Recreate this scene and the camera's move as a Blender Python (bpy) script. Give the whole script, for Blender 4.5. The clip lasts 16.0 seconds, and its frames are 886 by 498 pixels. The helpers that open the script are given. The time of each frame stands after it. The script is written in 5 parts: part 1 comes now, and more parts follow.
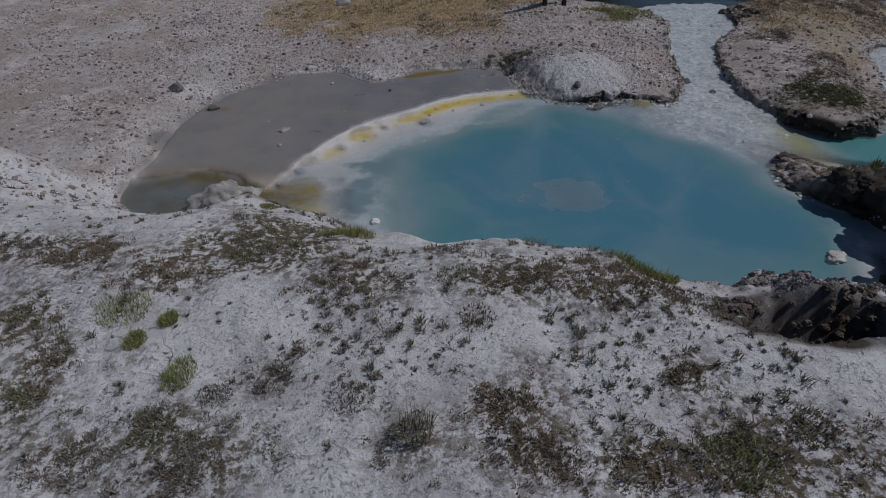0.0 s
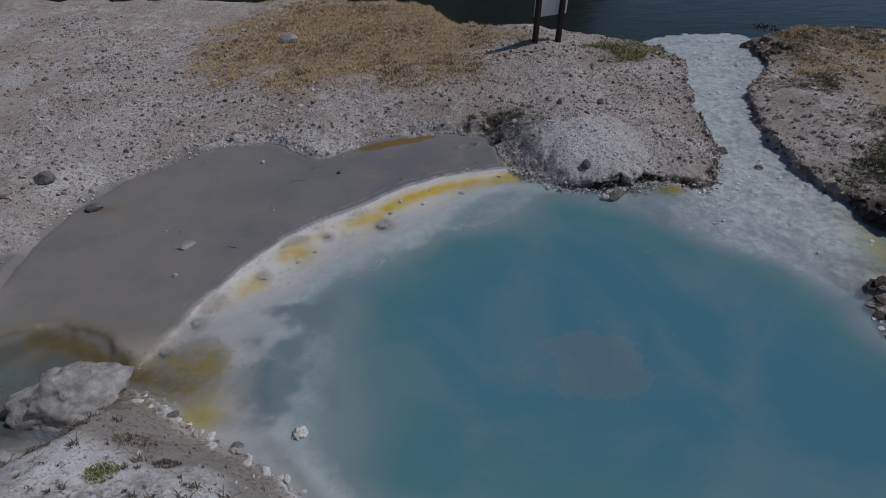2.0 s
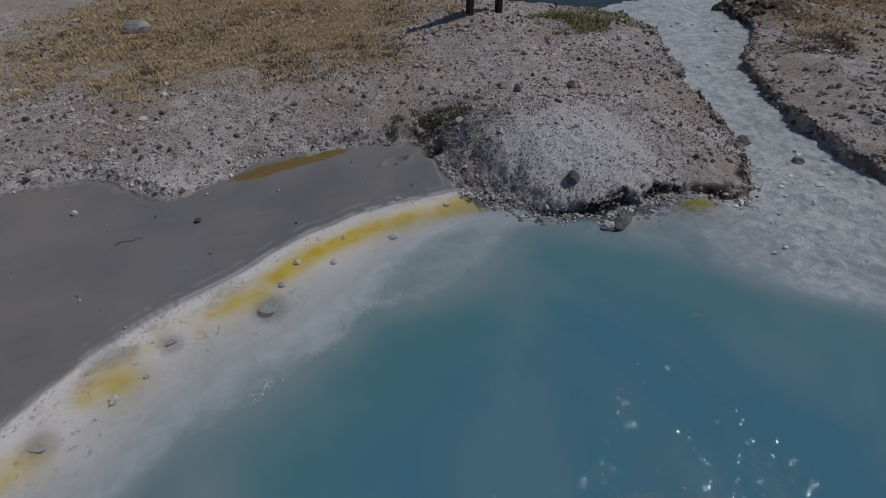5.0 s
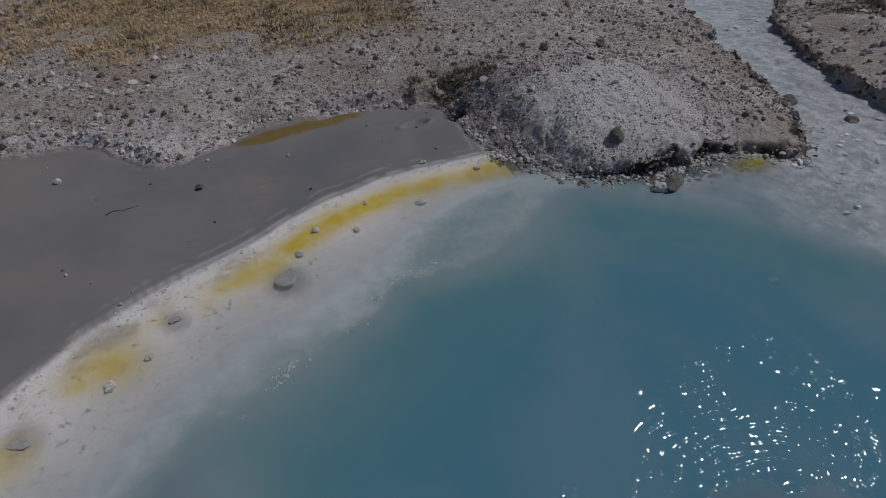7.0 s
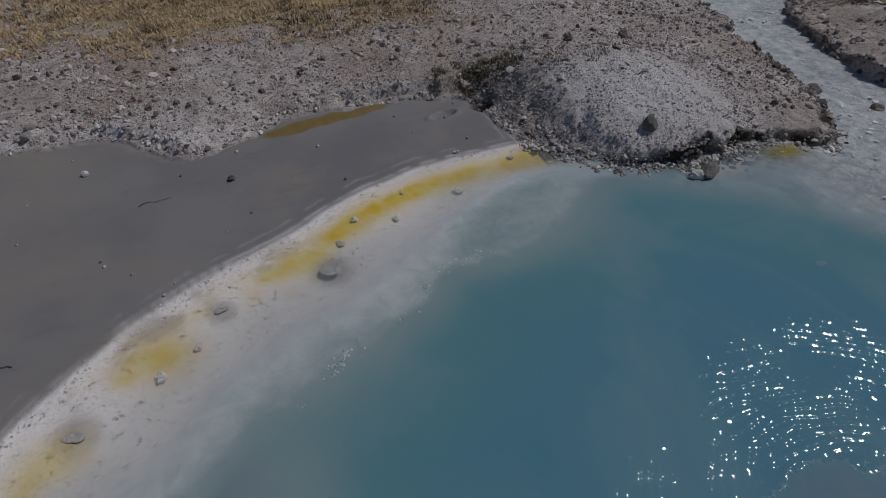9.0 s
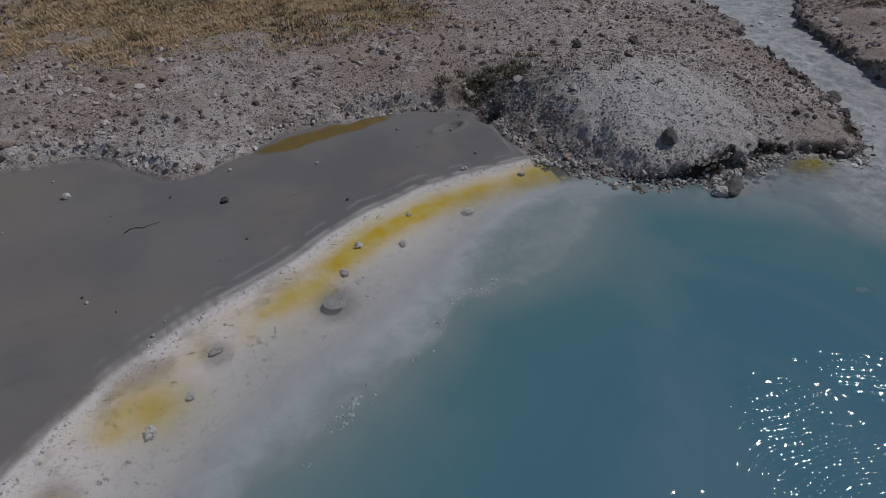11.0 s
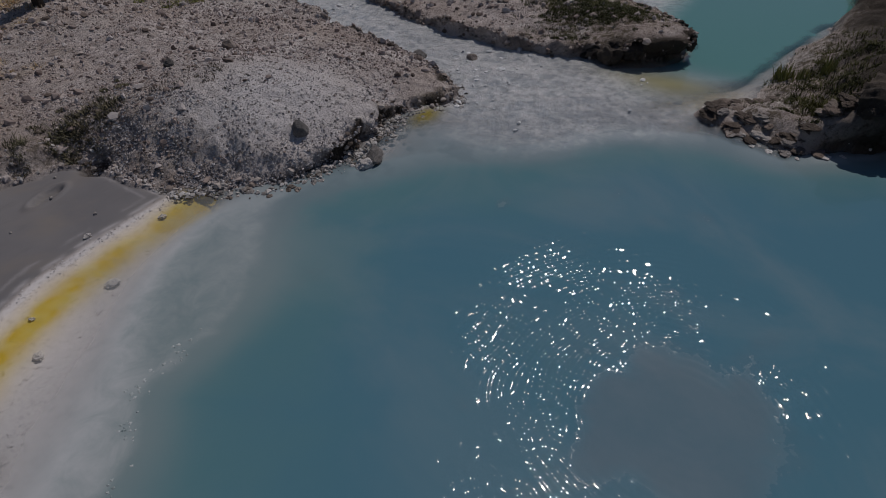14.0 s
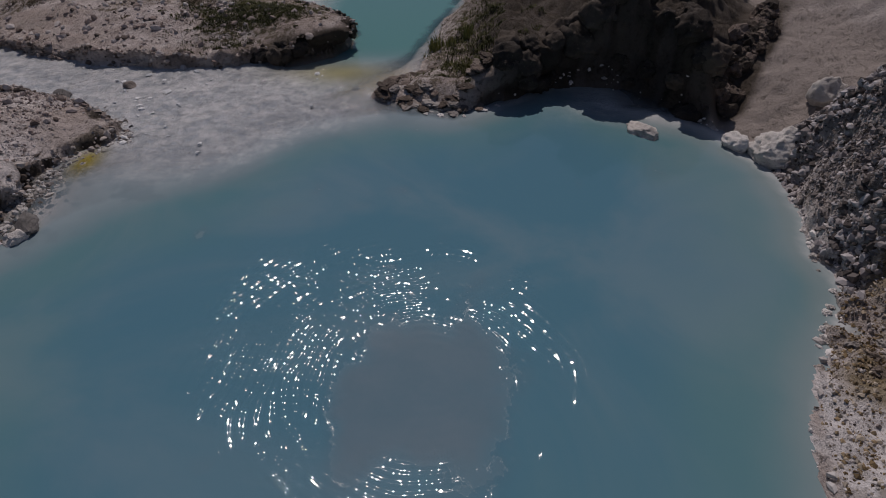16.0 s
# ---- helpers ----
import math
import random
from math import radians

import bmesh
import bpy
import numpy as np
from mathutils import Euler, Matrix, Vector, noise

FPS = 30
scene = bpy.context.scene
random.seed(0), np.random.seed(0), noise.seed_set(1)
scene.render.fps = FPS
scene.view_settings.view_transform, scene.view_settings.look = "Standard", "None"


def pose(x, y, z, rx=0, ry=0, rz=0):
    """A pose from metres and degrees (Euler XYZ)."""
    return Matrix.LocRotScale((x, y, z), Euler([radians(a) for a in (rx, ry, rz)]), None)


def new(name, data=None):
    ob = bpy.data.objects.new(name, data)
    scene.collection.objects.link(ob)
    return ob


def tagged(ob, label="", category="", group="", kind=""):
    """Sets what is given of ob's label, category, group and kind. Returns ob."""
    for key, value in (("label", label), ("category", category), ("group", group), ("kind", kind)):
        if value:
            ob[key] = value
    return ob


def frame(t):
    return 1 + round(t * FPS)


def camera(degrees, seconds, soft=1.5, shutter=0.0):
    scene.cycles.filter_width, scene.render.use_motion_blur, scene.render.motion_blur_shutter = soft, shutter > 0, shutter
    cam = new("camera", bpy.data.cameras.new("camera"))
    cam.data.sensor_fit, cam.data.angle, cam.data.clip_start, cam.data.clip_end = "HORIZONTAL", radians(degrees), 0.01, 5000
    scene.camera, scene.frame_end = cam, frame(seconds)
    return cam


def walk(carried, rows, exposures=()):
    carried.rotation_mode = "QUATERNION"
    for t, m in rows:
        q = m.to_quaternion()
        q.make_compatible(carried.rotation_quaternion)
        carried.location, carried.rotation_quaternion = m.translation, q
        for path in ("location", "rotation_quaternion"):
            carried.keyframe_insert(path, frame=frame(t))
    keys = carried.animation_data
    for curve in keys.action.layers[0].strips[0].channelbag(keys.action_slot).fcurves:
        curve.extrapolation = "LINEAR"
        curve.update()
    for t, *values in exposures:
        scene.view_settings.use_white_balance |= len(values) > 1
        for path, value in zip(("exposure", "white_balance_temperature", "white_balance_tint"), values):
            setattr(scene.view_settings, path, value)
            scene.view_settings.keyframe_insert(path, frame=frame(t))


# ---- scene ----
cam = camera(76.46, 16.0, soft=1.0)
# seconds, eye, and pitch, lean and heading in degrees
PATH = [
    (0, (-1.212, -0.043, 4.048), (-38.54, 0.17, -4.62)),
    (0.5, (-1.113, 0.809, 4.037), (-38.61, 0.10, -5.14)),
    (1, (-1.004, 1.613, 4.017), (-38.60, 0.07, -5.57)),
    (1.5, (-0.918, 2.326, 4.002), (-38.73, -0.04, -6.16)),
    (2, (-0.785, 2.929, 3.947), (-38.73, -0.11, -7.04)),
    (2.5, (-0.599, 3.481, 3.901), (-38.78, -0.09, -11.22)),
    (3, (-0.493, 3.933, 3.848), (-38.73, -0.13, -13.62)),
    (3.2, (-0.456, 4.119, 3.842), (-38.80, -0.10, -13.98)),
    (5.3, (-0.375, 5.326, 2.710), (-39.29, 0.17, -15.54)),
    (5.5, (-0.373, 5.342, 2.655), (-39.52, 0.14, -15.74)),
    (6, (-0.406, 5.448, 2.666), (-39.75, 0.10, -16.12)),
    (6.5, (-0.493, 5.515, 2.531), (-39.47, 0.06, -16.48)),
    (7, (-0.649, 5.609, 2.377), (-39.49, -0.00, -16.91)),
    (7.5, (-0.795, 5.644, 2.338), (-39.37, 0.03, -17.21)),
    (8, (-0.893, 5.651, 2.333), (-39.42, -0.03, -17.57)),
    (8.5, (-0.939, 5.652, 2.261), (-39.26, -0.08, -17.85)),
    (9, (-0.982, 5.697, 2.279), (-39.35, -0.15, -18.10)),
    (9.5, (-0.997, 5.786, 2.283), (-39.37, -0.16, -18.36)),
    (12, (-0.993, 6.186, 2.206), (-39.39, -0.27, -19.31)),
    (12.5, (-0.890, 6.252, 2.186), (-39.28, -0.29, -20.23)),
    (13, (-0.845, 6.269, 2.140), (-38.97, -0.18, -28.42)),
    (13.5, (-0.810, 6.188, 2.114), (-38.66, -0.11, -45.03)),
    (14, (-0.766, 6.108, 2.115), (-38.53, 0.10, -56.94)),
    (14.5, (-0.754, 6.069, 2.101), (-38.35, 0.39, -69.32)),
    (15, (-0.739, 5.995, 2.065), (-38.28, 0.37, -81.40)),
    (15.5, (-0.688, 5.933, 2.049), (-38.20, 0.31, -85.74)),
    (16, (-0.599, 5.847, 2.065), (-38.33, 0.27, -86.84)),
]
walk(cam, [(t, pose(*eye, 0, 0, turn) @ pose(0, 0, 0, 90 + pitch) @ pose(0, 0, 0, 0, 0, -lean)) for t, eye, (pitch, lean, turn) in PATH],
     [(0.0, -0.96, 6150, 9), (3.2, -0.93, 6200, 9), (6.0, -1.0, 6350, 9), (9.0, -1.02, 6450, 10), (12.5, -1.07, 6550, 11), (13.5, -1.16, 6650, 13), (14.5, -1.06, 6900, 17), (16.0, -0.93, 7000, 20)])

# ---- light ----
SUN_HEADING, SUN_HEIGHT = -83.0, 53.0
world = bpy.data.worlds.new("sky")
scene.world = world
world.use_nodes = True
sky = world.node_tree.nodes.new("ShaderNodeTexSky")
sky.sky_type, sky.sun_disc = "NISHITA", False
sky.sun_elevation, sky.sun_rotation = radians(SUN_HEIGHT), radians(-SUN_HEADING)
sky.altitude = 2000
world.node_tree.links.new(sky.outputs[0], world.node_tree.nodes["Background"].inputs[0])
world.node_tree.nodes["Background"].inputs[1].default_value = 0.075
sun = new("sun", bpy.data.lights.new("sun", "SUN"))
sun.data.energy, sun.data.angle, sun.data.color = 3.42, radians(0.55), (1.0, 0.965, 0.925)
sun.matrix_world = pose(0, 0, 30, 0, 0, SUN_HEADING) @ pose(0, 0, 0, SUN_HEIGHT - 90)


# ---- plan of the place ----
def smooth(points, closed=False, steps=5):
    """A Catmull-Rom line through plan points."""
    p = np.array(points, float)
    n = len(p)
    out = []
    for i in range(n if closed else n - 1):
        a, b, c, d = (p[(i + k) % n] if closed else p[min(max(i + k, 0), n - 1)] for k in (-1, 0, 1, 2))
        for s in np.arange(steps) / steps:
            out.append(0.5 * (2 * b + (c - a) * s + (2 * a - 5 * b + 4 * c - d) * s ** 2 + (3 * b - a - 3 * c + d) * s ** 3))
    if not closed:
        out.append(p[-1])
    return np.array(out)


def signed(line, x, y, reach=2.5):
    """Signed distance to a closed line, positive inside, cut off at reach."""
    shape = x.shape
    x, y = x.ravel(), y.ravel()
    a, b = line, np.roll(line, -1, 0)
    best = np.full(x.size, reach ** 2)
    inside = np.zeros(x.size, bool)
    for (ax, ay), (bx, by) in zip(a, b):
        ex, ey = bx - ax, by - ay
        near = (x > min(ax, bx) - reach) & (x < max(ax, bx) + reach) & (y > min(ay, by) - reach) & (y < max(ay, by) + reach)
        px, py = x[near] - ax, y[near] - ay
        s = np.clip((px * ex + py * ey) / (ex * ex + ey * ey + 1e-12), 0, 1)
        best[near] = np.minimum(best[near], (px - s * ex) ** 2 + (py - s * ey) ** 2)
        if ay != by:
            cross = ((ay > y) != (by > y)) & (x < ex * (y - ay) / ey + ax)
            inside ^= cross
    d = np.sqrt(best)
    return np.where(inside, d, -d).reshape(shape)


def ramp01(v, lo=0.0, hi=1.0):
    s = np.clip((v - lo) / (hi - lo), 0, 1)
    return s * s * (3 - 2 * s)


LATTICE = np.random.RandomState(7).rand(256, 256)


def fbm(x, y, size, octaves=3, shift=0.0, rough=0.5):
    """Smooth noise in -1..1 whose largest lumps are size metres."""
    total, amp, norm = 0.0, 1.0, 0.0
    for k in range(octaves):
        u, v = x / size * 2 ** k + 17.3 * k + shift, y / size * 2 ** k + 9.1 * k + 2 * shift
        i, j = np.floor(u).astype(int), np.floor(v).astype(int)
        fu, fv = ramp01(u - i), ramp01(v - j)
        i, j = i % 256, j % 256
        i1, j1 = (i + 1) % 256, (j + 1) % 256
        val = (LATTICE[i, j] * (1 - fu) + LATTICE[i1, j] * fu) * (1 - fv) + (LATTICE[i, j1] * (1 - fu) + LATTICE[i1, j1] * fu) * fv
        total, norm, amp = total + amp * (2 * val - 1), norm + amp, amp * rough
    return total / norm


NORTH_BANK = [(-4.95, 6.9), (-4.8, 7.4), (-4.78, 8.0), (-4.75, 8.45), (-4.62, 8.85), (-4.25, 9.65), (-3.65, 10.1), (-3.0, 10.5), (-2.3, 10.5),
              (-1.72, 10.02), (-1.2, 10.22), (-0.8, 10.5), (-0.1, 10.53), (0.5, 10.45), (0.8, 10.3)]
DOME_EDGE = [(0.9, 9.65), (1.15, 9.25), (1.4, 8.95), (1.8, 8.82), (2.3, 8.8), (2.8, 8.87), (3.2, 8.64), (3.55, 8.8), (3.93, 9.37),
             (4.15, 10.1), (4.3, 10.9), (4.6, 11.8), (5.1, 12.9), (4.85, 13.6)]
MOUTH = [(5.1, 14.1), (5.9, 14.25), (6.8, 14.35)]
ISLAND_EDGE = [(7.0, 13.9), (6.5, 12.5), (5.5, 11.35), (4.9, 9.8), (4.82, 9.2), (4.75, 8.5), (4.95, 8.08), (5.13, 7.8), (5.35, 7.45),
               (5.9, 7.32), (6.3, 7.43), (6.8, 7.9), (7.3, 8.8), (8.0, 9.9), (8.4, 10.7)]
CHANNEL = [(9.6, 10.9), (12.0, 9.5), (11.5, 7.0), (9.0, 5.7), (7.26, 5.98), (6.2, 6.25), (5.38, 6.33), (4.73, 6.43)]
EAST_BANK = [(4.3, 6.66), (4.1, 6.62), (3.85, 5.98), (4.1, 5.65), (4.42, 5.2), (4.5, 4.7), (4.35, 4.35), (4.0, 4.1), (3.54, 3.83), (3.2, 3.72)]
SOUTH_BANK = [(2.58, 3.72), (2.1, 3.83), (1.8, 3.82), (1.35, 4.1), (1.0, 4.34), (0.54, 4.48), (0.25, 4.5), (0.0, 4.64), (-0.6, 4.68), (-0.95, 4.6),
              (-1.3, 4.85), (-1.62, 5.16), (-1.88, 5.41), (-2.15, 5.56), (-2.45, 5.78), (-2.7, 6.03), (-2.92, 6.16), (-3.12, 6.24), (-3.3, 5.98), (-3.55, 5.78), (-3.9, 5.76), (-4.25, 5.92), (-4.55, 6.05), (-4.9, 6.4)]
BASIN = smooth(NORTH_BANK + DOME_EDGE + MOUTH + ISLAND_EDGE + CHANNEL + EAST_BANK + SOUTH_BANK, closed=True)
MUD_FRONT = [(1.0, 9.37), (0.2, 9.28), (-0.4, 9.08), (-1.0, 8.7), (-1.5, 8.42), (-1.97, 8.06), (-2.4, 7.5), (-2.62, 7.2), (-2.72, 6.95), (-2.9, 6.6), (-3.06, 6.4), (-3.24, 6.48),
             (-3.45, 6.75), (-4.0, 7.04), (-4.7, 6.85)]
MUD = np.vstack([smooth(MUD_FRONT), [(-6, 7.0), (-6, 11.5), (1.05, 11.5)]])
DEEP = smooth([(-1.3, 5.35), (-1.05, 5.9), (-1.3, 6.6), (-1.7, 7.05), (-1.1, 7.5), (-0.84, 7.68), (-0.39, 7.94), (-0.2, 8.15), (0.23, 8.2), (0.61, 8.3),
               (1.22, 8.78), (1.7, 8.68), (2.15, 8.4), (2.5, 8.12), (2.86, 7.65), (3.4, 7.3), (3.65, 6.95), (3.78, 6.4), (3.72, 6.0), (4.0, 5.6), (4.2, 4.9),
               (3.8, 4.5), (3.4, 4.2), (2.8, 4.0), (2.2, 4.1), (1.8, 4.1), (1.4, 4.35), (0.9, 4.6), (0.2, 4.8), (-0.6, 4.9), (-1.0, 4.95)], closed=True)
RIVER = np.vstack([smooth([(-90, 24), (-30, 20), (-12, 18.6), (-6.5, 18.2), (-2.9, 17.95), (-0.8, 17.5), (0.6, 16.9), (1.1, 15.5), (1.9, 15.0), (3.4, 14.6),
                           (4.85, 13.75), (5.7, 13.5), (6.9, 14.0), (8.1, 14.2), (9.3, 14.0), (11.3, 13.7), (16, 14.5), (30, 17), (90, 21)]),
                   [(90, 60), (30, 52), (-30, 55), (-90, 62)]])


# mats of low growth on the hill: plan, radius, kind (0 brown, 1 dark, 2 olive)
MATS = [(-4.51, 3.95, 0.25, 1), (-3.86, 3.76, 0.30, 0), (-3.09, 3.31, 0.26, 0), (-3.93, 2.91, 0.25, 2), (-3.56, 2.59, 0.16, 1), (-3.57, 2.26, 0.20, 2), (-2.69, 1.97, 0.18, 2), (-2.35, 1.72, 0.28, 1),
        (-2.22, 4.10, 0.26, 2), (-2.24, 3.72, 0.34, 2), (-2.60, 3.72, 0.28, 2), (-1.72, 3.19, 0.26, 0), (-1.35, 3.0, 0.22, 1), (-2.1, 2.27, 0.13, 1), (-1.24, 1.69, 0.20, 1), (-3.17, 1.82, 0.22, 1), (-0.69, 2.99, 0.22, 2),
        (-0.33, 2.90, 0.22, 0), (0.10, 2.95, 0.32, 0), (0.42, 2.80, 0.30, 0), (-0.68, 1.88, 0.18, 0), (-0.63, 1.58, 0.24, 0), (0.42, 2.0, 0.16, 0), (0.47, 1.44, 0.2, 2), (0.97, 1.59, 0.17, 2), (-0.96, 3.52, 0.22, 1), (-0.02, 1.47, 0.22, 0), (0.66, 1.38, 0.24, 0), (1.25, 1.36, 0.22, 0)]


def gauss(x, y, cx, cy, rx, ry=None):
    return np.exp(-((x - cx) / rx) ** 2 - ((y - cy) / (ry or rx)) ** 2)


def survey(x, y):
    """Distances that the ground, the water and the stones all go by."""
    wob = 0.035 * fbm(x, y, 0.35, 3, 3.0) + 0.22 * fbm(x, y, 0.45, 3, 15.0) * ramp01(y, 13.7, 14.1) + ramp01(x, 0.9, 0.6) * ramp01(y, 8.6, 9.2) * 0.08 * fbm(x, y, 0.3, 4, 145.0, 0.65) + ramp01(x, 0.8, 1.4) * (0.06 * fbm(x, y, 0.5, 3, 33.0) + 0.05 * fbm(x, y, 0.12, 2, 35.0))
    return dict(basin=signed(BASIN, x, y) + wob, mud=signed(MUD, x, y) - 0.08 + 0.02 * fbm(x, y, 0.25, 3, 5.0) + 0.07 * fbm(x, y, 0.3, 4, 157.0, 0.65) * ramp01(x, -1.9, -2.4), deep=signed(DEEP, x, y) + 0.30 * ramp01(y, 5.6, 5.0) * ramp01(x, -1.2, -0.5) + 0.05 * fbm(x, y, 0.3, 3, 8.0) + 0.16 * fbm(x, y, 0.7, 3, 9.0) * ramp01(x, -0.6, -1.2),
                river=signed(RIVER, x, y, 6.0) + wob)


def land_height(x, y, d):
    """Dry land, d metres away from the basin's edge."""
    north = ramp01(y, 6.3, 7.0)
    lump = fbm(x, y, 1.6, 4, 1.0)
    # gravel flat, dome and islet
    dome = 0.18 * gauss(x, y, 1.65, 10.05, 0.85, 1.0) + 0.03 * gauss(x, y, 2.9, 9.9, 1.2, 1.1) + 0.17 * gauss(x, y, 2.2, 13.2, 1.2, 1.3)
    lip = 0.10 + 0.05 * ramp01(x, -1.0, 1.0) - 0.05 * ramp01(x, 2.3, 1.6) * ramp01(x, 0.5, 0.9) - 0.05 * ramp01(x, 4.6, 5.2) + 0.16 * gauss(x, y, 5.55, 7.6, 0.6, 0.5)
    lip = lip * (1 - 0.65 * ramp01(x, -2.8, -3.6))
    lip = lip * (1 - 0.2 * ramp01(x, 0.8, 0.4)) - 0.07 * ramp01(x, 2.5, 2.9) * ramp01(x, 4.4, 3.9)
    n = lip * ramp01(d, 0, 0.08 * ramp01(x, 0.8, 0.4) + 0.35 * ramp01(x, -2.8, -3.6) + 0.34 * ramp01(x, 2.0, 1.3) * ramp01(x, 0.6, 0.9) + 0.05 + 0.14 * ramp01(fbm(x, y, 0.3, 3, 37.0), -0.1, 0.5)) * (1 + 0.55 * fbm(x, y, 0.16, 3, 39.0, 0.65) * ramp01(d, 0.35, 0.08)) + 0.10 * ramp01(d, 0.05, 0.9) + dome * ramp01(d, -0.05, 0.55) + 0.03 * lump
    n += 0.10 * ramp01(x, -3.5, -5.5) + 0.06 * ramp01(d, 0.1, 1.0) * ramp01(x, 4.6, 6)
    # near hill
    far = np.maximum(d - 0.26 * ramp01(x, 0.3, 0.8) * ramp01(x, 1.9, 1.4), 0)
    steep = 0.05 * ramp01(d, 0.0, 0.2) + 0.66 * ramp01(far, 0.0, 0.5) + 0.41 * ramp01(far, 0.3, 1.1) + 0.22 * ramp01(far, 0.8, 1.7)
    gentle = 0.60 * ramp01(d, 0.0, 0.7) + 0.50 * ramp01(d, 0.5, 1.6) + 0.13 * ramp01(d, 1.5, 2.5)
    w = ramp01(x, -3.2, -0.6)
    s = steep * w + gentle * (1 - w) + (0.05 * lump + 0.03 * fbm(x, y, 0.45, 3, 31.0)) * ramp01(d, 0.1, 0.8)
    crag = ramp01(x, 0.4, 1.6) * ramp01(d, 0.0, 0.12) * ramp01(d, 1.3, 0.5)
    s += crag * (0.13 * fbm(x, y, 0.4, 2, 41.0) + 0.10 * np.abs(fbm(x, y, 0.2, 3, 43.0)) + 0.07 * fbm(x, y, 0.10, 3, 129.0, 0.7) - 0.06)
    # bay and the cape's back
    e = ramp01(x, 3.05, 3.5) * ramp01(y + 0.5 * fbm(x, y, 0.9, 3, 49.0), 1.7, 2.7)
    bay = 0.40 * ramp01(d, 0.0, 1.0) + 0.35 * ramp01(d, 0.7, 2.5)
    top = 0.16 + 0.28 * ramp01(y, 6.0, 5.5) + 0.34 * ramp01(y, 5.1, 4.6) - 0.36 * ramp01(y + 0.6 * (x - 3.9), 4.5, 3.9)
    cape = top * (1 + 0.35 * fbm(x, y, 0.35, 4, 47.0, 0.65)) * ramp01(d, -0.02, 0.16 + 0.25 * ramp01(y, 5.7, 6.2)) + 0.03 * lump
    c = ramp01(y + 0.6 * (x - 3.9) + 0.2 * fbm(x, y, 0.5, 2, 45.0), 3.7, 4.1)
    s = s * (1 - e) + (bay * (1 - c) + cape * c) * e
    return n * north + s * (1 - north)


def bed_depth(x, y, g):
    """Depth of the water under its surface; negative where the ground stands proud of it."""
    out = -g["mud"] * (1 + 0.9 * ramp01(x, -0.3, 1.0))
    shelf = 0.012 + 0.045 * ramp01(out, 0.15, 0.55) + 0.2 * ramp01(out, 0.55, 1.15)
    west = 0.05 + 0.10 * ramp01(g["basin"], 0.1, 0.8)
    lo = ramp01(y, 7.2, 6.6)
    shelf = shelf * (1 - lo) + west * lo
    side = ramp01(x, 0.5, 1.9)
    shelf = shelf * (1 - side) + (0.05 + 0.07 * ramp01(g["basin"], 0, 0.6)) * side
    shelf = shelf - 0.025 * gauss(x, y, -2.2, 6.2, 0.8, 0.6)
    shelf += 0.5 * ramp01(x, 4.9, 5.9) * ramp01(y, 8.4, 7.3) * ramp01(g["basin"], 0.05, 0.6)
    deep = 0.16 + 1.6 * (1 - np.exp(-np.maximum(g["deep"] + 0.1, 0) / 1.0))
    k = ramp01(g["deep"], -0.32, 0.30)
    depth = shelf * (1 - k) + np.maximum(deep, shelf) * k
    # the western shallows deepen slowly
    w = ramp01(x, -0.4, -1.1) * ramp01(y, 7.5, 6.9)
    slow = 0.07 + (0.55 * ramp01(x + 0.25 * fbm(x, y, 0.8, 3, 19.0), -2.5, -0.5) ** 1.5 + 0.35 * ramp01(x, -1.4, -0.4)) * ramp01(g["basin"], 0.0, 0.5)
    depth = depth * (1 - w) + slow * w
    # drowned crumbs along the edge of the drop
    depth = depth - 0.05 * np.exp(-(g["deep"] / 0.09) ** 2) * np.maximum(fbm(x, y, 0.12, 2, 4.0), -0.2)
    # bed raised at the cliff's foot so that its shaded water turns pale
    depth = depth * (1 - 0.85 * gauss(x, y, 4.1, 4.45, 0.42, 0.55)) + 0.03 * gauss(x, y, 4.1, 4.45, 0.42, 0.55)
    pond = gauss(x, y, -3.9, 6.35, 0.75, 0.45)
    depth = depth + 0.03 * pond
    flat = -0.02 - 0.012 * fbm(x, y, 0.9, 2)
    m = ramp01(g["mud"], -0.10, 0.06)
    return depth * (1 - m) + flat * m


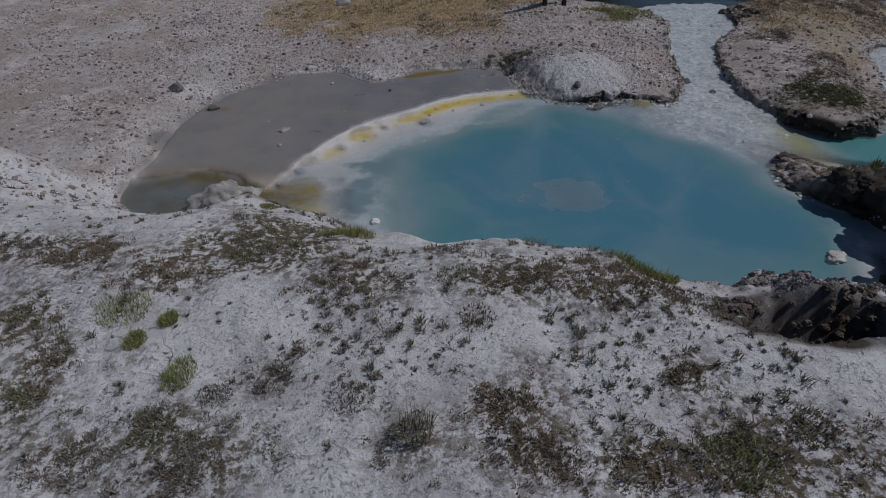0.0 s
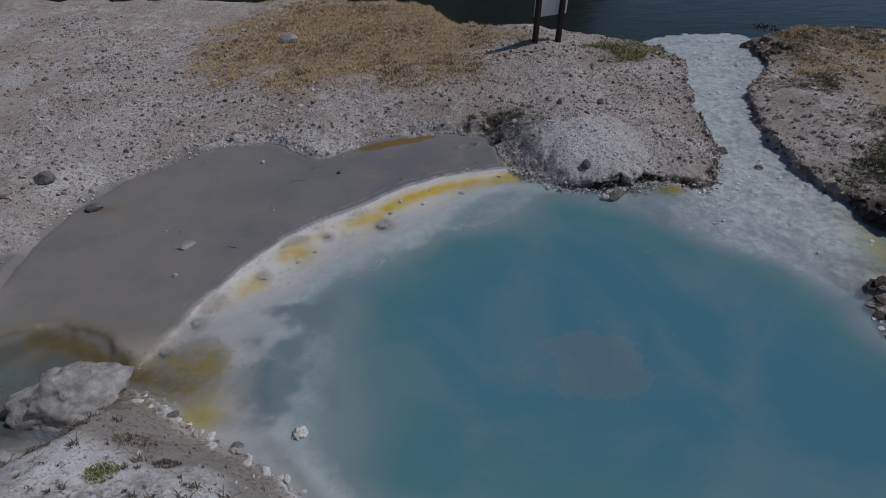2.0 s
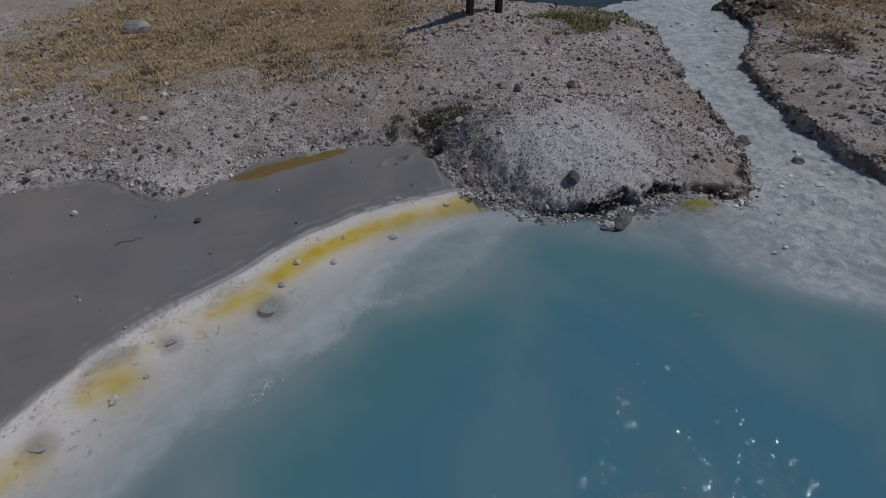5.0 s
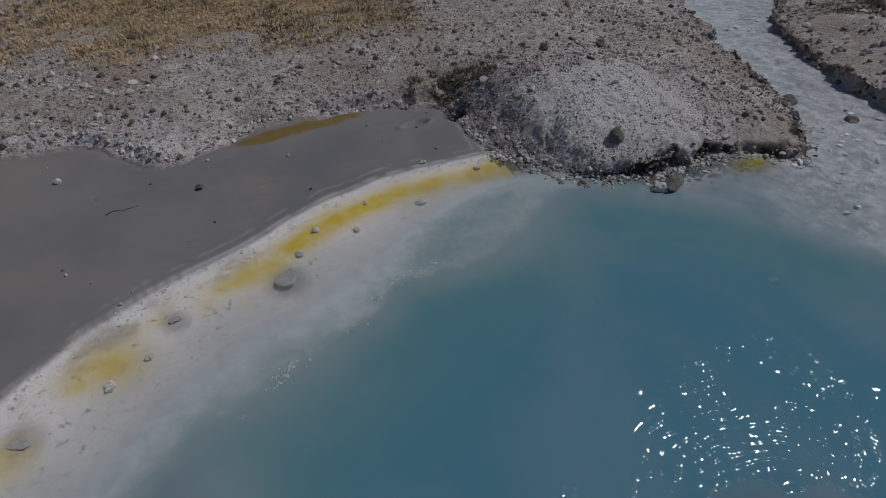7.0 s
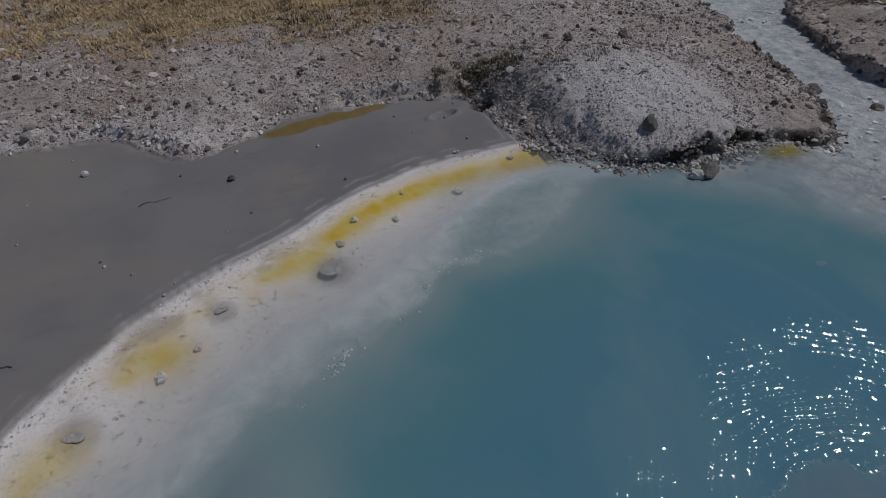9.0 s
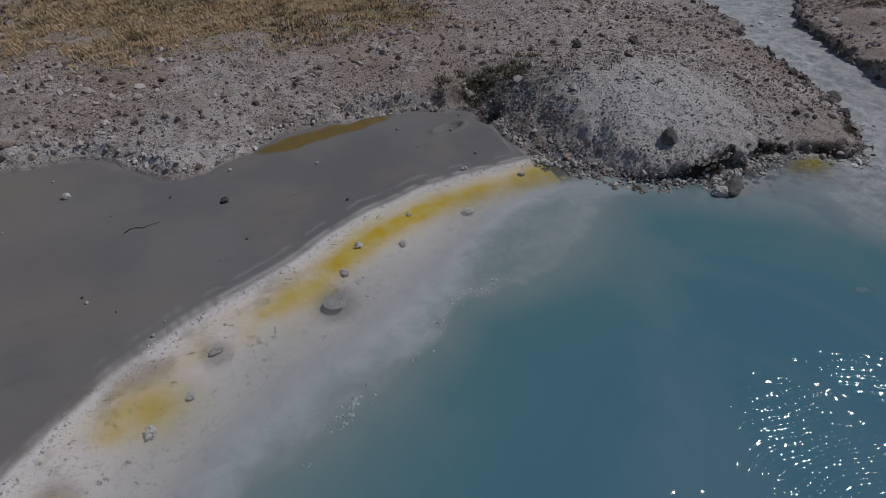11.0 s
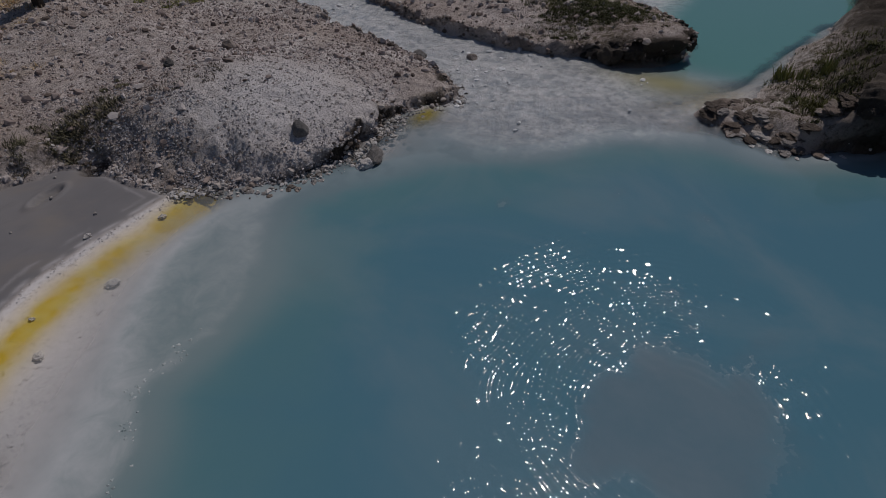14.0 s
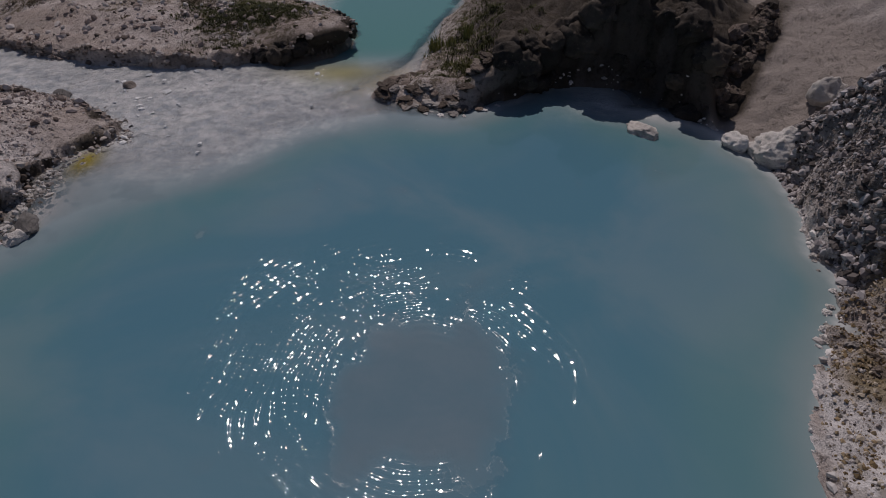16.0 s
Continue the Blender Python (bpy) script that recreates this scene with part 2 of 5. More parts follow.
def ground_height(x, y, g):
    d = -g["basin"]
    land = land_height(x, y, d)
    bed = -bed_depth(x, y, g)
    z = np.where(d > 0, np.maximum(land, bed), bed * ramp01(d, 0.0, -0.08) + np.minimum(0.0, bed) * 0)
    z = np.where((d <= 0) & (d > -0.08), bed * ramp01(-d, 0.0, 0.08) + 0.0 * d, z)
    # small vents on the shelf, a shoe print in the mud
    for cx, cy, r in ((-0.82, 8.39, 0.09), (-1.48, 8.22, 0.05), (-2.13, 7.58, 0.07), (-1.79, 7.18, 0.06)):
        q = np.hypot(x - cx, y - cy) / r
        z = z + 0.08 * r * np.exp(-(q / 0.9) ** 2)
    q = np.sqrt(((x - 0.46) * 0.95 + (y - 10.11) * 0.3) ** 2 / 0.0169 + ((y - 10.11) * 0.95 - (x - 0.46) * 0.3) ** 2 / 0.0028)
    z = z - 0.03 * ramp01(q, 1.05, 0.8) + 0.014 * np.exp(-((q - 1.25) / 0.2) ** 2)
    z = z - 0.14 * gauss(x, y, 0.87, 10.21, 0.09, 0.07)
    # river
    z = np.where(y > 13.2, z + (-0.75 - z) * ramp01(g["river"], -0.35, 0.5), z)
    # collapsed hole in the hill
    hole = ((x - 1.68) / 0.70) ** 2 + ((y - 2.50 - 0.05 * (x - 1.68)) / 0.31) ** 2 + 0.6 * fbm(x, y, 0.5, 2, 0.0)
    z = z - (0.42 + 0.38 * gauss(x, y, 1.80, 2.42, 0.5, 0.2) + 0.05 * fbm(x, y, 0.2, 2, 57.0)) * ramp01(hole, 1.25, 0.4)
    z = z + 0.08 * gauss(x, y, 1.70, 2.92, 0.6, 0.14) + 0.14 * gauss(x, y, 1.75, 3.25, 0.55, 0.3) + 0.16 * gauss(x, y, -1.2, 4.25, 0.3, 0.28) + 0.05 * gauss(x, y, 1.4, 2.1, 0.5, 0.1)
    grain = 0.012 * fbm(x, y, 0.22, 3, 2.0) + 0.012 * fbm(x, y, 0.07, 2, 6.0)
    crust = np.abs(fbm(x, y, 0.09, 3, 97.0, 0.7)) - 0.2
    grain = grain + (0.016 * crust + 0.020 * (np.abs(fbm(x, y, 0.055, 3, 147.0, 0.75)) - 0.2) * ramp01(gauss(x, y, 1.6, 9.6, 1.0, 0.9), 0.2, 0.6)) * ramp01(y, 6.4, 7.0) * ramp01(x, -2.5, 0.5)
    grain = grain + (0.06 * (np.abs(fbm(x, y, 0.3, 3, 133.0, 0.6)) - 0.2) + 0.040 * fbm(x, y, 0.065, 2, 151.0) + 0.03 * fbm(x, y, 0.13, 2, 155.0)) * ramp01(x, 1.5, 2.0) * ramp01(y, 4.3, 3.9) * ramp01(y, 2.9, 3.2) * ramp01(x, 3.5, 3.2)
    return z + grain * ramp01(d, -0.02, 0.08)


# ---- node helpers ----
class Surface:
    """A node material with a few short-hands."""

    def __init__(self, name):
        self.m = bpy.data.materials.new(name)
        self.m.use_nodes = True
        self.t = self.m.node_tree
        self.p = self.t.nodes["Principled BSDF"]
        self.out = self.t.nodes["Material Output"]
        self.co = self.t.nodes.new("ShaderNodeTexCoord").outputs["Object"]

    def put(self, socket, value):
        if isinstance(value, bpy.types.NodeSocket):
            self.t.links.new(value, socket)
        elif isinstance(value, tuple) and len(value) == 3 and socket.type == "RGBA":
            socket.default_value = (*value, 1)
        else:
            socket.default_value = value

    def noise(self, scale, detail=4.0, rough=0.6, stretch=None, warp=0.0):
        n = self.t.nodes.new("ShaderNodeTexNoise")
        co = self.co
        if stretch:
            mp = self.t.nodes.new("ShaderNodeMapping")
            mp.inputs["Scale"].default_value = stretch
            self.t.links.new(co, mp.inputs[0])
            co = mp.outputs[0]
        self.t.links.new(co, n.inputs["Vector"])
        n.inputs["Scale"].default_value, n.inputs["Detail"].default_value = scale, detail
        n.inputs["Roughness"].default_value, n.inputs["Distortion"].default_value = rough, warp
        return n.outputs["Fac"]

    def attr(self, name, channel=None):
        n = self.t.nodes.new("ShaderNodeAttribute")
        n.attribute_name = name
        if channel is None:
            return n.outputs["Fac"]
        if channel == 3:
            return n.outputs["Alpha"]
        s = self.t.nodes.new("ShaderNodeSeparateColor")
        self.t.links.new(n.outputs["Color"], s.inputs[0])
        return s.outputs[channel]

    def math(self, op, a, b=0.5, c=0.0):
        n = self.t.nodes.new("ShaderNodeMath")
        n.operation = op
        for k, v in enumerate((a, b, c)):
            self.put(n.inputs[k], v)
        return n.outputs[0]

    def span(self, v, lo, hi, to_lo=0.0, to_hi=1.0):
        n = self.t.nodes.new("ShaderNodeMapRange")
        n.interpolation_type = "SMOOTHSTEP"
        self.put(n.inputs[0], v)
        for k, w in enumerate((lo, hi, to_lo, to_hi)):
            n.inputs[k + 1].default_value = w
        return n.outputs[0]

    def mix(self, a, b, fac):
        n = self.t.nodes.new("ShaderNodeMix")
        n.data_type = "RGBA"
        self.put(n.inputs[0], fac)
        self.put(n.inputs[6], a)
        self.put(n.inputs[7], b)
        return n.outputs[2]

    def random(self):
        return self.t.nodes.new("ShaderNodeObjectInfo").outputs["Random"]

    def island(self):
        return self.t.nodes.new("ShaderNodeNewGeometry").outputs["Random Per Island"]

    def bump(self, height, strength=0.4, distance=0.01, onto=None):
        n = self.t.nodes.new("ShaderNodeBump")
        n.inputs["Strength"].default_value, n.inputs["Distance"].default_value = strength, distance
        self.put(n.inputs["Height"], height)
        if onto is not None:
            self.t.links.new(onto, n.inputs["Normal"])
        return n.outputs[0]

    def done(self, colour, rough=0.85, normal=None, spec=0.3):
        self.put(self.p.inputs["Base Color"], colour)
        self.put(self.p.inputs["Roughness"], rough)
        self.p.inputs["Specular IOR Level"].default_value = spec
        if normal is not None:
            self.t.links.new(normal, self.p.inputs["Normal"])
        return self.m


# ---- materials ----
def ground_material():
    s = Surface("sinter_ground")
    mud, yellow, grass, white = (s.attr("zone_a", k) for k in range(4))
    veg, shade_and_crust, algae, hill = (s.attr("zone_b", k) for k in range(4))
    big, mid, fine = s.noise(0.9, 5), s.noise(7, 6, 0.65), s.noise(55, 6, 0.7)
    gravel = s.mix((0.41, 0.350, 0.325), (0.66, 0.59, 0.57), s.span(mid, 0.32, 0.66))
    gravel = s.mix(gravel, (0.56, 0.52, 0.50), s.math("MULTIPLY", s.span(big, 0.46, 0.68), s.span(mid, 0.35, 0.6)))
    gravel = s.mix(gravel, (0.10, 0.08, 0.068), s.span(fine, 0.57, 0.70))
    gravel = s.mix(gravel, (0.58, 0.53, 0.495), s.span(s.noise(70, 5, 0.7), 0.62, 0.72))
    gaps = s.math("MULTIPLY", s.span(s.noise(42, 6, 0.8), 0.36, 0.45, 1.0, 0.0), s.span(s.noise(5, 5, 0.7), 0.38, 0.6))
    pits = s.span(s.noise(19, 7, 0.78), 0.36, 0.43, 1.0, 0.0)
    gravel = s.mix(gravel, (0.13, 0.102, 0.086), s.math("MULTIPLY", s.math("MAXIMUM", gaps, pits), 0.7))
    gravel = s.mix(gravel, (0.34, 0.25, 0.185), s.math("MULTIPLY", s.span(s.noise(0.7, 5, 0.6), 0.42, 0.62), s.span(mid, 0.3, 0.6, 0.15, 0.5)))
    bare = s.math("MULTIPLY", s.span(s.noise(1.5, 6, 0.65), 0.52, 0.66), s.span(mid, 0.3, 0.55))
    gravel = s.mix(gravel, (0.72, 0.665, 0.645), s.math("MULTIPLY", bare, 0.85))
    sand = s.mix((0.55, 0.515, 0.525), (0.71, 0.68, 0.69), s.span(s.noise(2.2, 5, 0.55), 0.3, 0.6))
    sand = s.mix(sand, (0.36, 0.33, 0.32), s.span(fine, 0.60, 0.76, 0, 0.3))
    sand = s.mix(sand, (0.33, 0.292, 0.272), s.attr("zone_c", 2))
    col = s.mix(gravel, sand, hill)
    col = s.mix(col, s.mix(s.mix((0.70, 0.68, 0.69), (0.52, 0.495, 0.50), s.span(fine, 0.5, 0.72)), (0.25, 0.225, 0.215), s.math("MULTIPLY", pits, s.span(mid, 0.35, 0.6, 0.25, 1.0))), white)
    col = s.mix(col, s.mix((0.46, 0.355, 0.225), (0.32, 0.25, 0.16), s.span(fine, 0.4, 0.65)), s.math("MULTIPLY", grass, s.span(mid, 0.25, 0.5, 0.5, 1)))
    vmask = s.math("MULTIPLY", veg, s.span(s.noise(14, 7, 0.75), 0.44, 0.57))
    col = s.mix(col, s.mix((0.085, 0.065, 0.045), (0.19, 0.155, 0.105), fine), vmask)
    muddy = s.mix((0.175, 0.172, 0.182), (0.215, 0.208, 0.212), s.span(big, 0.35, 0.65))
    muddy = s.mix(muddy, (0.24, 0.215, 0.195), s.span(s.noise(1.3, 4), 0.48, 0.72, 0, 0.75))
    muddy = s.mix(muddy, (0.13, 0.125, 0.13), s.span(s.noise(3.0, 5, 0.7, (0.6, 2.2, 1.0)), 0.55, 0.8, 0, 0.5))
    muddy = s.mix(muddy, (0.42, 0.405, 0.42), s.attr("zone_c", 1))
    muddy = s.mix(muddy, (0.255, 0.23, 0.212), s.math("MULTIPLY", s.attr("zone_c", 3), s.span(s.noise(2.2, 5), 0.3, 0.65, 0.3, 0.9)))
    col = s.mix(col, muddy, mud)
    sulphur = s.mix((0.58, 0.42, 0.04), (0.60, 0.50, 0.14), s.span(mid, 0.35, 0.7))
    col = s.mix(col, sulphur, yellow)
    col = s.mix(col, s.mix((0.27, 0.18, 0.06), (0.13, 0.105, 0.04), mid), algae)
    # shade at undercut feet, hollows and the cliff, and dark crust, in the colour
    col = s.mix(col, s.mix((0.034, 0.028, 0.023), (0.105, 0.085, 0.068), mid), shade_and_crust)
    dry = s.math("SUBTRACT", 1.0, s.math("MAXIMUM", mud, s.math("MULTIPLY", s.attr("zone_c", 0), 0.93)))
    height = s.math("ADD", s.math("MULTIPLY", fine, 0.7), s.math("MULTIPLY", s.noise(24, 5, 0.7), 0.6))
    height = s.math("SUBTRACT", height, s.math("MULTIPLY", s.math("MAXIMUM", gaps, pits), 0.45))
    height = s.math("MULTIPLY", s.math("MULTIPLY", height, dry), s.math("SUBTRACT", s.span(white, 0.0, 1.0, 1.0, 0.85), s.math("MULTIPLY", hill, 0.42)))
    n = s.bump(height, 1.0, 0.03)
    n = s.bump(s.noise(170, 3), 0.25, 0.003, n)
    return s.done(col, s.span(mud, 0, 1, 0.92, 0.62), n, 0.25)


def water_material():
    s = Surface("milky_hot_water")
    depth, foam, tint = (s.attr("pool", k) for k in range(3))
    pond, shoal = s.attr("pool_b", 0), s.attr("pool_b", 1)
    cloud = s.noise(0.55, 4, 0.55, warp=0.6)
    murk = s.math("ADD", depth, s.math("MULTIPLY", s.math("SUBTRACT", cloud, 0.5), 0.35))
    lumps = s.math("MULTIPLY", s.math("SUBTRACT", s.noise(7, 5, 0.65, warp=0.5), 0.5), s.span(depth, 0.5, 0.1, 0.0, 0.28))
    murk = s.math("ADD", murk, lumps)
    col = s.mix((0.55, 0.575, 0.59), (0.225, 0.30, 0.315), s.span(murk, 0.06, 0.36))
    col = s.mix(col, (0.20, 0.28, 0.31), s.math("MULTIPLY", s.attr("pool_c", 2), 0.85))
    col = s.mix(col, (0.104, 0.235, 0.268), s.span(murk, 0.25, 0.8))
    col = s.mix(col, (0.080, 0.212, 0.288), s.span(s.math("ADD", murk, s.math("MULTIPLY", s.math("SUBTRACT", s.noise(0.8, 4), 0.5), 0.8)), 0.6, 1.3))
    # cloudy water and the haze of steam above it, both painted pale
    col = s.mix(col, (0.30, 0.345, 0.365), s.span(s.noise(0.7, 5, 0.55, warp=1.0), 0.40, 0.70, 0, 0.24))
    # greyer mauve tone in the patch at mid-pool
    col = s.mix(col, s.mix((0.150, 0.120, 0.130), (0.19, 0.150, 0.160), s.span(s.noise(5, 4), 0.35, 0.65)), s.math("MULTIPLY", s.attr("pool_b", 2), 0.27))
    col = s.mix(col, s.mix((0.145, 0.158, 0.150), (0.20, 0.205, 0.195), s.span(s.noise(3, 5), 0.35, 0.65)), pond)
    ooze = s.noise(3.4, 6, 0.62)
    col = s.mix(col, s.mix(s.mix((0.17, 0.125, 0.025), (0.30, 0.235, 0.07), s.span(ooze, 0.30, 0.42)), s.mix((0.25, 0.235, 0.215), (0.40, 0.385, 0.36), s.span(ooze, 0.55, 0.66)), s.span(ooze, 0.42, 0.54)), shoal)
    col = s.mix(col, (0.17, 0.24, 0.27), s.attr("pool_b", 3))
    col = s.mix(col, s.mix((0.10, 0.075, 0.02), (0.19, 0.14, 0.04), s.span(s.noise(8, 4), 0.35, 0.65)), s.attr("pool_c", 3))
    col = s.mix(col, (0.10, 0.27, 0.26), tint)
    wave = s.noise(5, 5, 0.65, (1.0, 0.55, 1.0))
    flow = s.math("ADD", s.math("MULTIPLY", s.noise(9, 7, 0.72, warp=0.25), 0.75), s.math("MULTIPLY", s.noise(2.3, 4), 0.25))
    froth = s.mix((0.46, 0.50, 0.53), (0.84, 0.85, 0.86), s.span(flow, 0.38, 0.60))
    froth = s.mix(froth, (0.40, 0.44, 0.48), s.math("MULTIPLY", s.attr("pool_c", 1), s.span(s.noise(6, 5, 0.7), 0.35, 0.62, 0.2, 0.85)))
    col = s.mix(col, froth, foam)
    col = s.mix(col, (0.52, 0.425, 0.085), s.attr("pool_c", 0))
    alpha = s.math("MAXIMUM", s.span(s.math("ADD", depth, s.math("MULTIPLY", s.math("SUBTRACT", s.noise(2.2, 4), 0.5), 0.05)), 0.0, 0.16), s.math("MULTIPLY", foam, 0.8))
    swell = s.bump(s.math("MULTIPLY", flow, foam), 0.9, 0.05)
    n = s.bump(wave, 0.06, 0.01, swell)
    body = s.t.nodes.new("ShaderNodeBsdfDiffuse")
    s.put(body.inputs["Color"], col)
    still = s.t.nodes.new("ShaderNodeMix")
    still.data_type = "VECTOR"
    s.put(still.inputs[0], foam)
    still.inputs[4].default_value = (0, 0, 1)
    s.t.links.new(swell, still.inputs[5])
    s.t.links.new(still.outputs[1], body.inputs["Normal"])
    clear = s.t.nodes.new("ShaderNodeBsdfTransparent")
    milk = s.t.nodes.new("ShaderNodeMixShader")
    s.put(milk.inputs[0], alpha)
    s.t.links.new(clear.outputs[0], milk.inputs[1])
    s.t.links.new(body.outputs[0], milk.inputs[2])
    gloss = s.t.nodes.new("ShaderNodeBsdfGlossy")
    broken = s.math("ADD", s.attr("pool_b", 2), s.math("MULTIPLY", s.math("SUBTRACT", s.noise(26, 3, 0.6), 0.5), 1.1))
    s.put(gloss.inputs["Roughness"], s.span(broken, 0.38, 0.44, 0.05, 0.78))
    s.t.links.new(n, gloss.inputs["Normal"])
    fres = s.t.nodes.new("ShaderNodeFresnel")
    fres.inputs[0].default_value = 1.33
    s.t.links.new(n, fres.inputs["Normal"])
    both = s.t.nodes.new("ShaderNodeMixShader")
    s.t.links.new(fres.outputs[0], both.inputs[0])
    s.t.links.new(milk.outputs[0], both.inputs[1])
    s.t.links.new(gloss.outputs[0], both.inputs[2])
    s.t.links.new(both.outputs[0], s.out.inputs[0])
    return s.m


def river_material():
    s = Surface("river_water")
    wave = s.noise(2.2, 5, 0.6, (0.6, 1.6, 1.0))
    n = s.bump(wave, 0.4, 0.03)
    n = s.bump(s.noise(9, 3, 0.6, (0.5, 1.5, 1.0)), 0.3, 0.006, n)
    s.done(s.mix((0.014, 0.020, 0.017), (0.028, 0.036, 0.034), wave), 0.08, n, 0.5)
    s.p.inputs["IOR"].default_value = 1.33
    return s.m


GROUND, WATER, RIVER_WATER = ground_material(), water_material(), river_material()


# ---- ground ----
def stretch_axis(stretches, far):
    """Even steps along each stretch (from, to, step), then ever longer ones out to far."""
    core = np.concatenate([np.arange(round((b - a) / st)) * st + a for a, b, st in stretches])
    lo, hi = stretches[0][0], core[-1]
    out, d = [], stretches[0][2]
    while (out[-1] if out else 0) < far:
        d *= 1.22
        out.append((out[-1] if out else 0) + d)
    out = np.array(out)
    return np.concatenate([(lo - out)[::-1], core, hi + out])


def sheet(name, xs, ys, height, keep=None, shift=(0.0, 0.0)):
    """A grid mesh over the plan; keep(x, y) drops faces."""
    gx, gy = np.meshgrid(xs, ys)
    gz = height(gx, gy) if callable(height) else height
    verts = np.column_stack([(gx + shift[0]).ravel(), (gy + shift[1]).ravel(), np.broadcast_to(gz, gx.shape).ravel()])
    nx, ny = len(xs), len(ys)
    i = (np.arange(ny - 1)[:, None] * nx + np.arange(nx - 1)).ravel()
    quads = np.column_stack([i, i + 1, i + nx + 1, i + nx])
    if keep is not None:
        k = keep.ravel()
        quads = quads[k[quads].any(1)]
        used = np.unique(quads)
        index = np.full(len(verts), -1)
        index[used] = np.arange(len(used))
        verts, quads = verts[used], index[quads]
    else:
        used = np.arange(len(verts))
    me = bpy.data.meshes.new(name)
    me.vertices.add(len(verts))
    me.vertices.foreach_set("co", verts.ravel().astype(np.float32))
    me.loops.add(quads.size)
    me.loops.foreach_set("vertex_index", quads.ravel().astype(np.int32))
    me.polygons.add(len(quads))
    me.polygons.foreach_set("loop_start", (np.arange(len(quads)) * 4).astype(np.int32))
    me.polygons.foreach_set("loop_total", np.full(len(quads), 4, np.int32))
    me.polygons.foreach_set("use_smooth", np.ones(len(quads), bool))
    me.update(calc_edges=True)
    return me, used


def paint(me, name, channels, used=None):
    a = me.attributes.new(name, "FLOAT_COLOR", "POINT")
    data = np.stack([np.clip(np.asarray(c, float).ravel(), 0, 4) for c in channels], 1)
    if used is not None:
        data = data[used]
    a.data.foreach_set("color", data.ravel().astype(np.float32))


def zones(x, y, g):
    """Where the ground is mud, sulphur, grass and so on, 0 to 1."""
    d = -g["basin"]
    wob = fbm(x, y, 0.5, 4, 11.0)
    fine = fbm(x, y, 0.12, 3, 13.0)
    north = ramp01(y, 6.4, 7.0)
    far_west = ramp01(x, -4.4, -5.0)
    north = north * (1 - far_west) + ramp01(y + 1.6 * wob, 5.6, 7.8) * far_west
    soft = ramp01(x, -2.8, -3.6)
    mud = ramp01(g["mud"], -0.01, 0.03) * ramp01(d - soft * (0.10 + 0.25 * wob), 0.03 + 0.08 * soft, -0.03) * north
    for cx, cy, r, k in ((-2.89, 6.65, 0.07, 0.7), (-2.67, 7.0, 0.08, 0.7), (-0.82, 8.39, 0.13, 0.7), (-1.48, 8.22, 0.09, 0.45), (-2.13, 7.58, 0.10, 0.55), (-1.79, 7.18, 0.10, 0.45)):
        mud = np.maximum(mud, k * np.exp(-((np.hypot(x - cx, y - cy) - 0.03 * fine) / r) ** 4))
    mud = np.maximum(mud, ramp01(2.4 * gauss(x, y, -4.25, 6.4, 1.0, 0.62) + 0.3 * wob, 0.4, 0.9) * ramp01(d, 0.05, -0.05))
    front = -g["mud"]
    mud = np.maximum(mud, 0.42 * np.exp(-((front - 0.10) / 0.11) ** 2) * ramp01(fbm(x, y, 0.2, 4, 67.0, 0.65), -0.05, 0.35) * ramp01(x, -0.7, -1.3) * ramp01(y, 6.6, 7.0))
    rim = north * ramp01(x, 1.35, 1.1) * ramp01(d, 0.03, -0.03)
    band = 1.2 * np.exp(-((front - 0.20 - 0.04 * wob) / 0.11) ** 2) * ramp01(x, -1.5, -0.5) + 0.6 * np.exp(-((front - 0.28) / 0.15) ** 2) * ramp01(wob, 0.0, 0.35) * ramp01(x, -0.7, -1.2)
    band = band * (0.9 + 0.4 * fine) + gauss(x, y, 0.98, 9.22, 0.14, 0.12) + 0.9 * gauss(x, y, -1.77, 7.96, 0.17, 0.15)
    yellow = rim * band + 0.9 * gauss(x, y, 2.98, 8.72, 0.17, 0.09)
    yellow += 0.8 * gauss(x, y, -2.40, 5.88, 0.16, 0.12) + 0.5 * gauss(x, y, -2.52, 6.55, 0.16, 0.2)
    yellow += 0.7 * (ramp01(wob, 0.0, 0.35) * gauss(x, y, -2.3, 6.25, 0.45, 0.35)) + 0.7 * gauss(x, y, 4.75, 7.15, 0.45, 0.55) * ramp01(d, 0.0, -0.15)
    white = ramp01(d, 0.02, -0.03) * (1 - mud) * (1 - 0.5 * ramp01(x, 1.0, 1.7)) + north * (0.9 * gauss(x, y, 2.05, 9.5, 0.9, 0.75) * ramp01(x + 0.4 * wob, 0.9, 1.7) + 1.1 * gauss(x, y, -1.55, 10.42, 0.8, 0.28) * ramp01(wob, -0.35, 0.05) + 0.8 * ramp01(d, 0.28, 0.05) * ramp01(x, 0.6, 0.2) * ramp01(x, -4.6, -4.0) * ramp01(fbm(x, y, 0.35, 3, 121.0), -0.2, 0.2) + 0.35 * gauss(x, y, 1.35, 9.75, 0.4, 0.5) * ramp01(fine, -0.5, 0.1) + 0.45 * gauss(x, y, -4.6, 10.5, 0.6, 2.0) + 0.6 * gauss(x, y, -6.6, 12.6, 1.0, 0.7) * ramp01(wob, -0.3, 0.2)) * ramp01(d, 0, 0.1)
    white = white + 0.8 * (1 - north) * ramp01(d + 0.10 * wob + 0.05 * fine, 0.13, 0.04) * np.maximum(ramp01(x, 0.3, 0.7) * ramp01(x, 3.6, 3.2), ramp01(x, -1.3, -1.6) * ramp01(x, -3.0, -2.7)) * ramp01(fine, -0.5, 0.1)
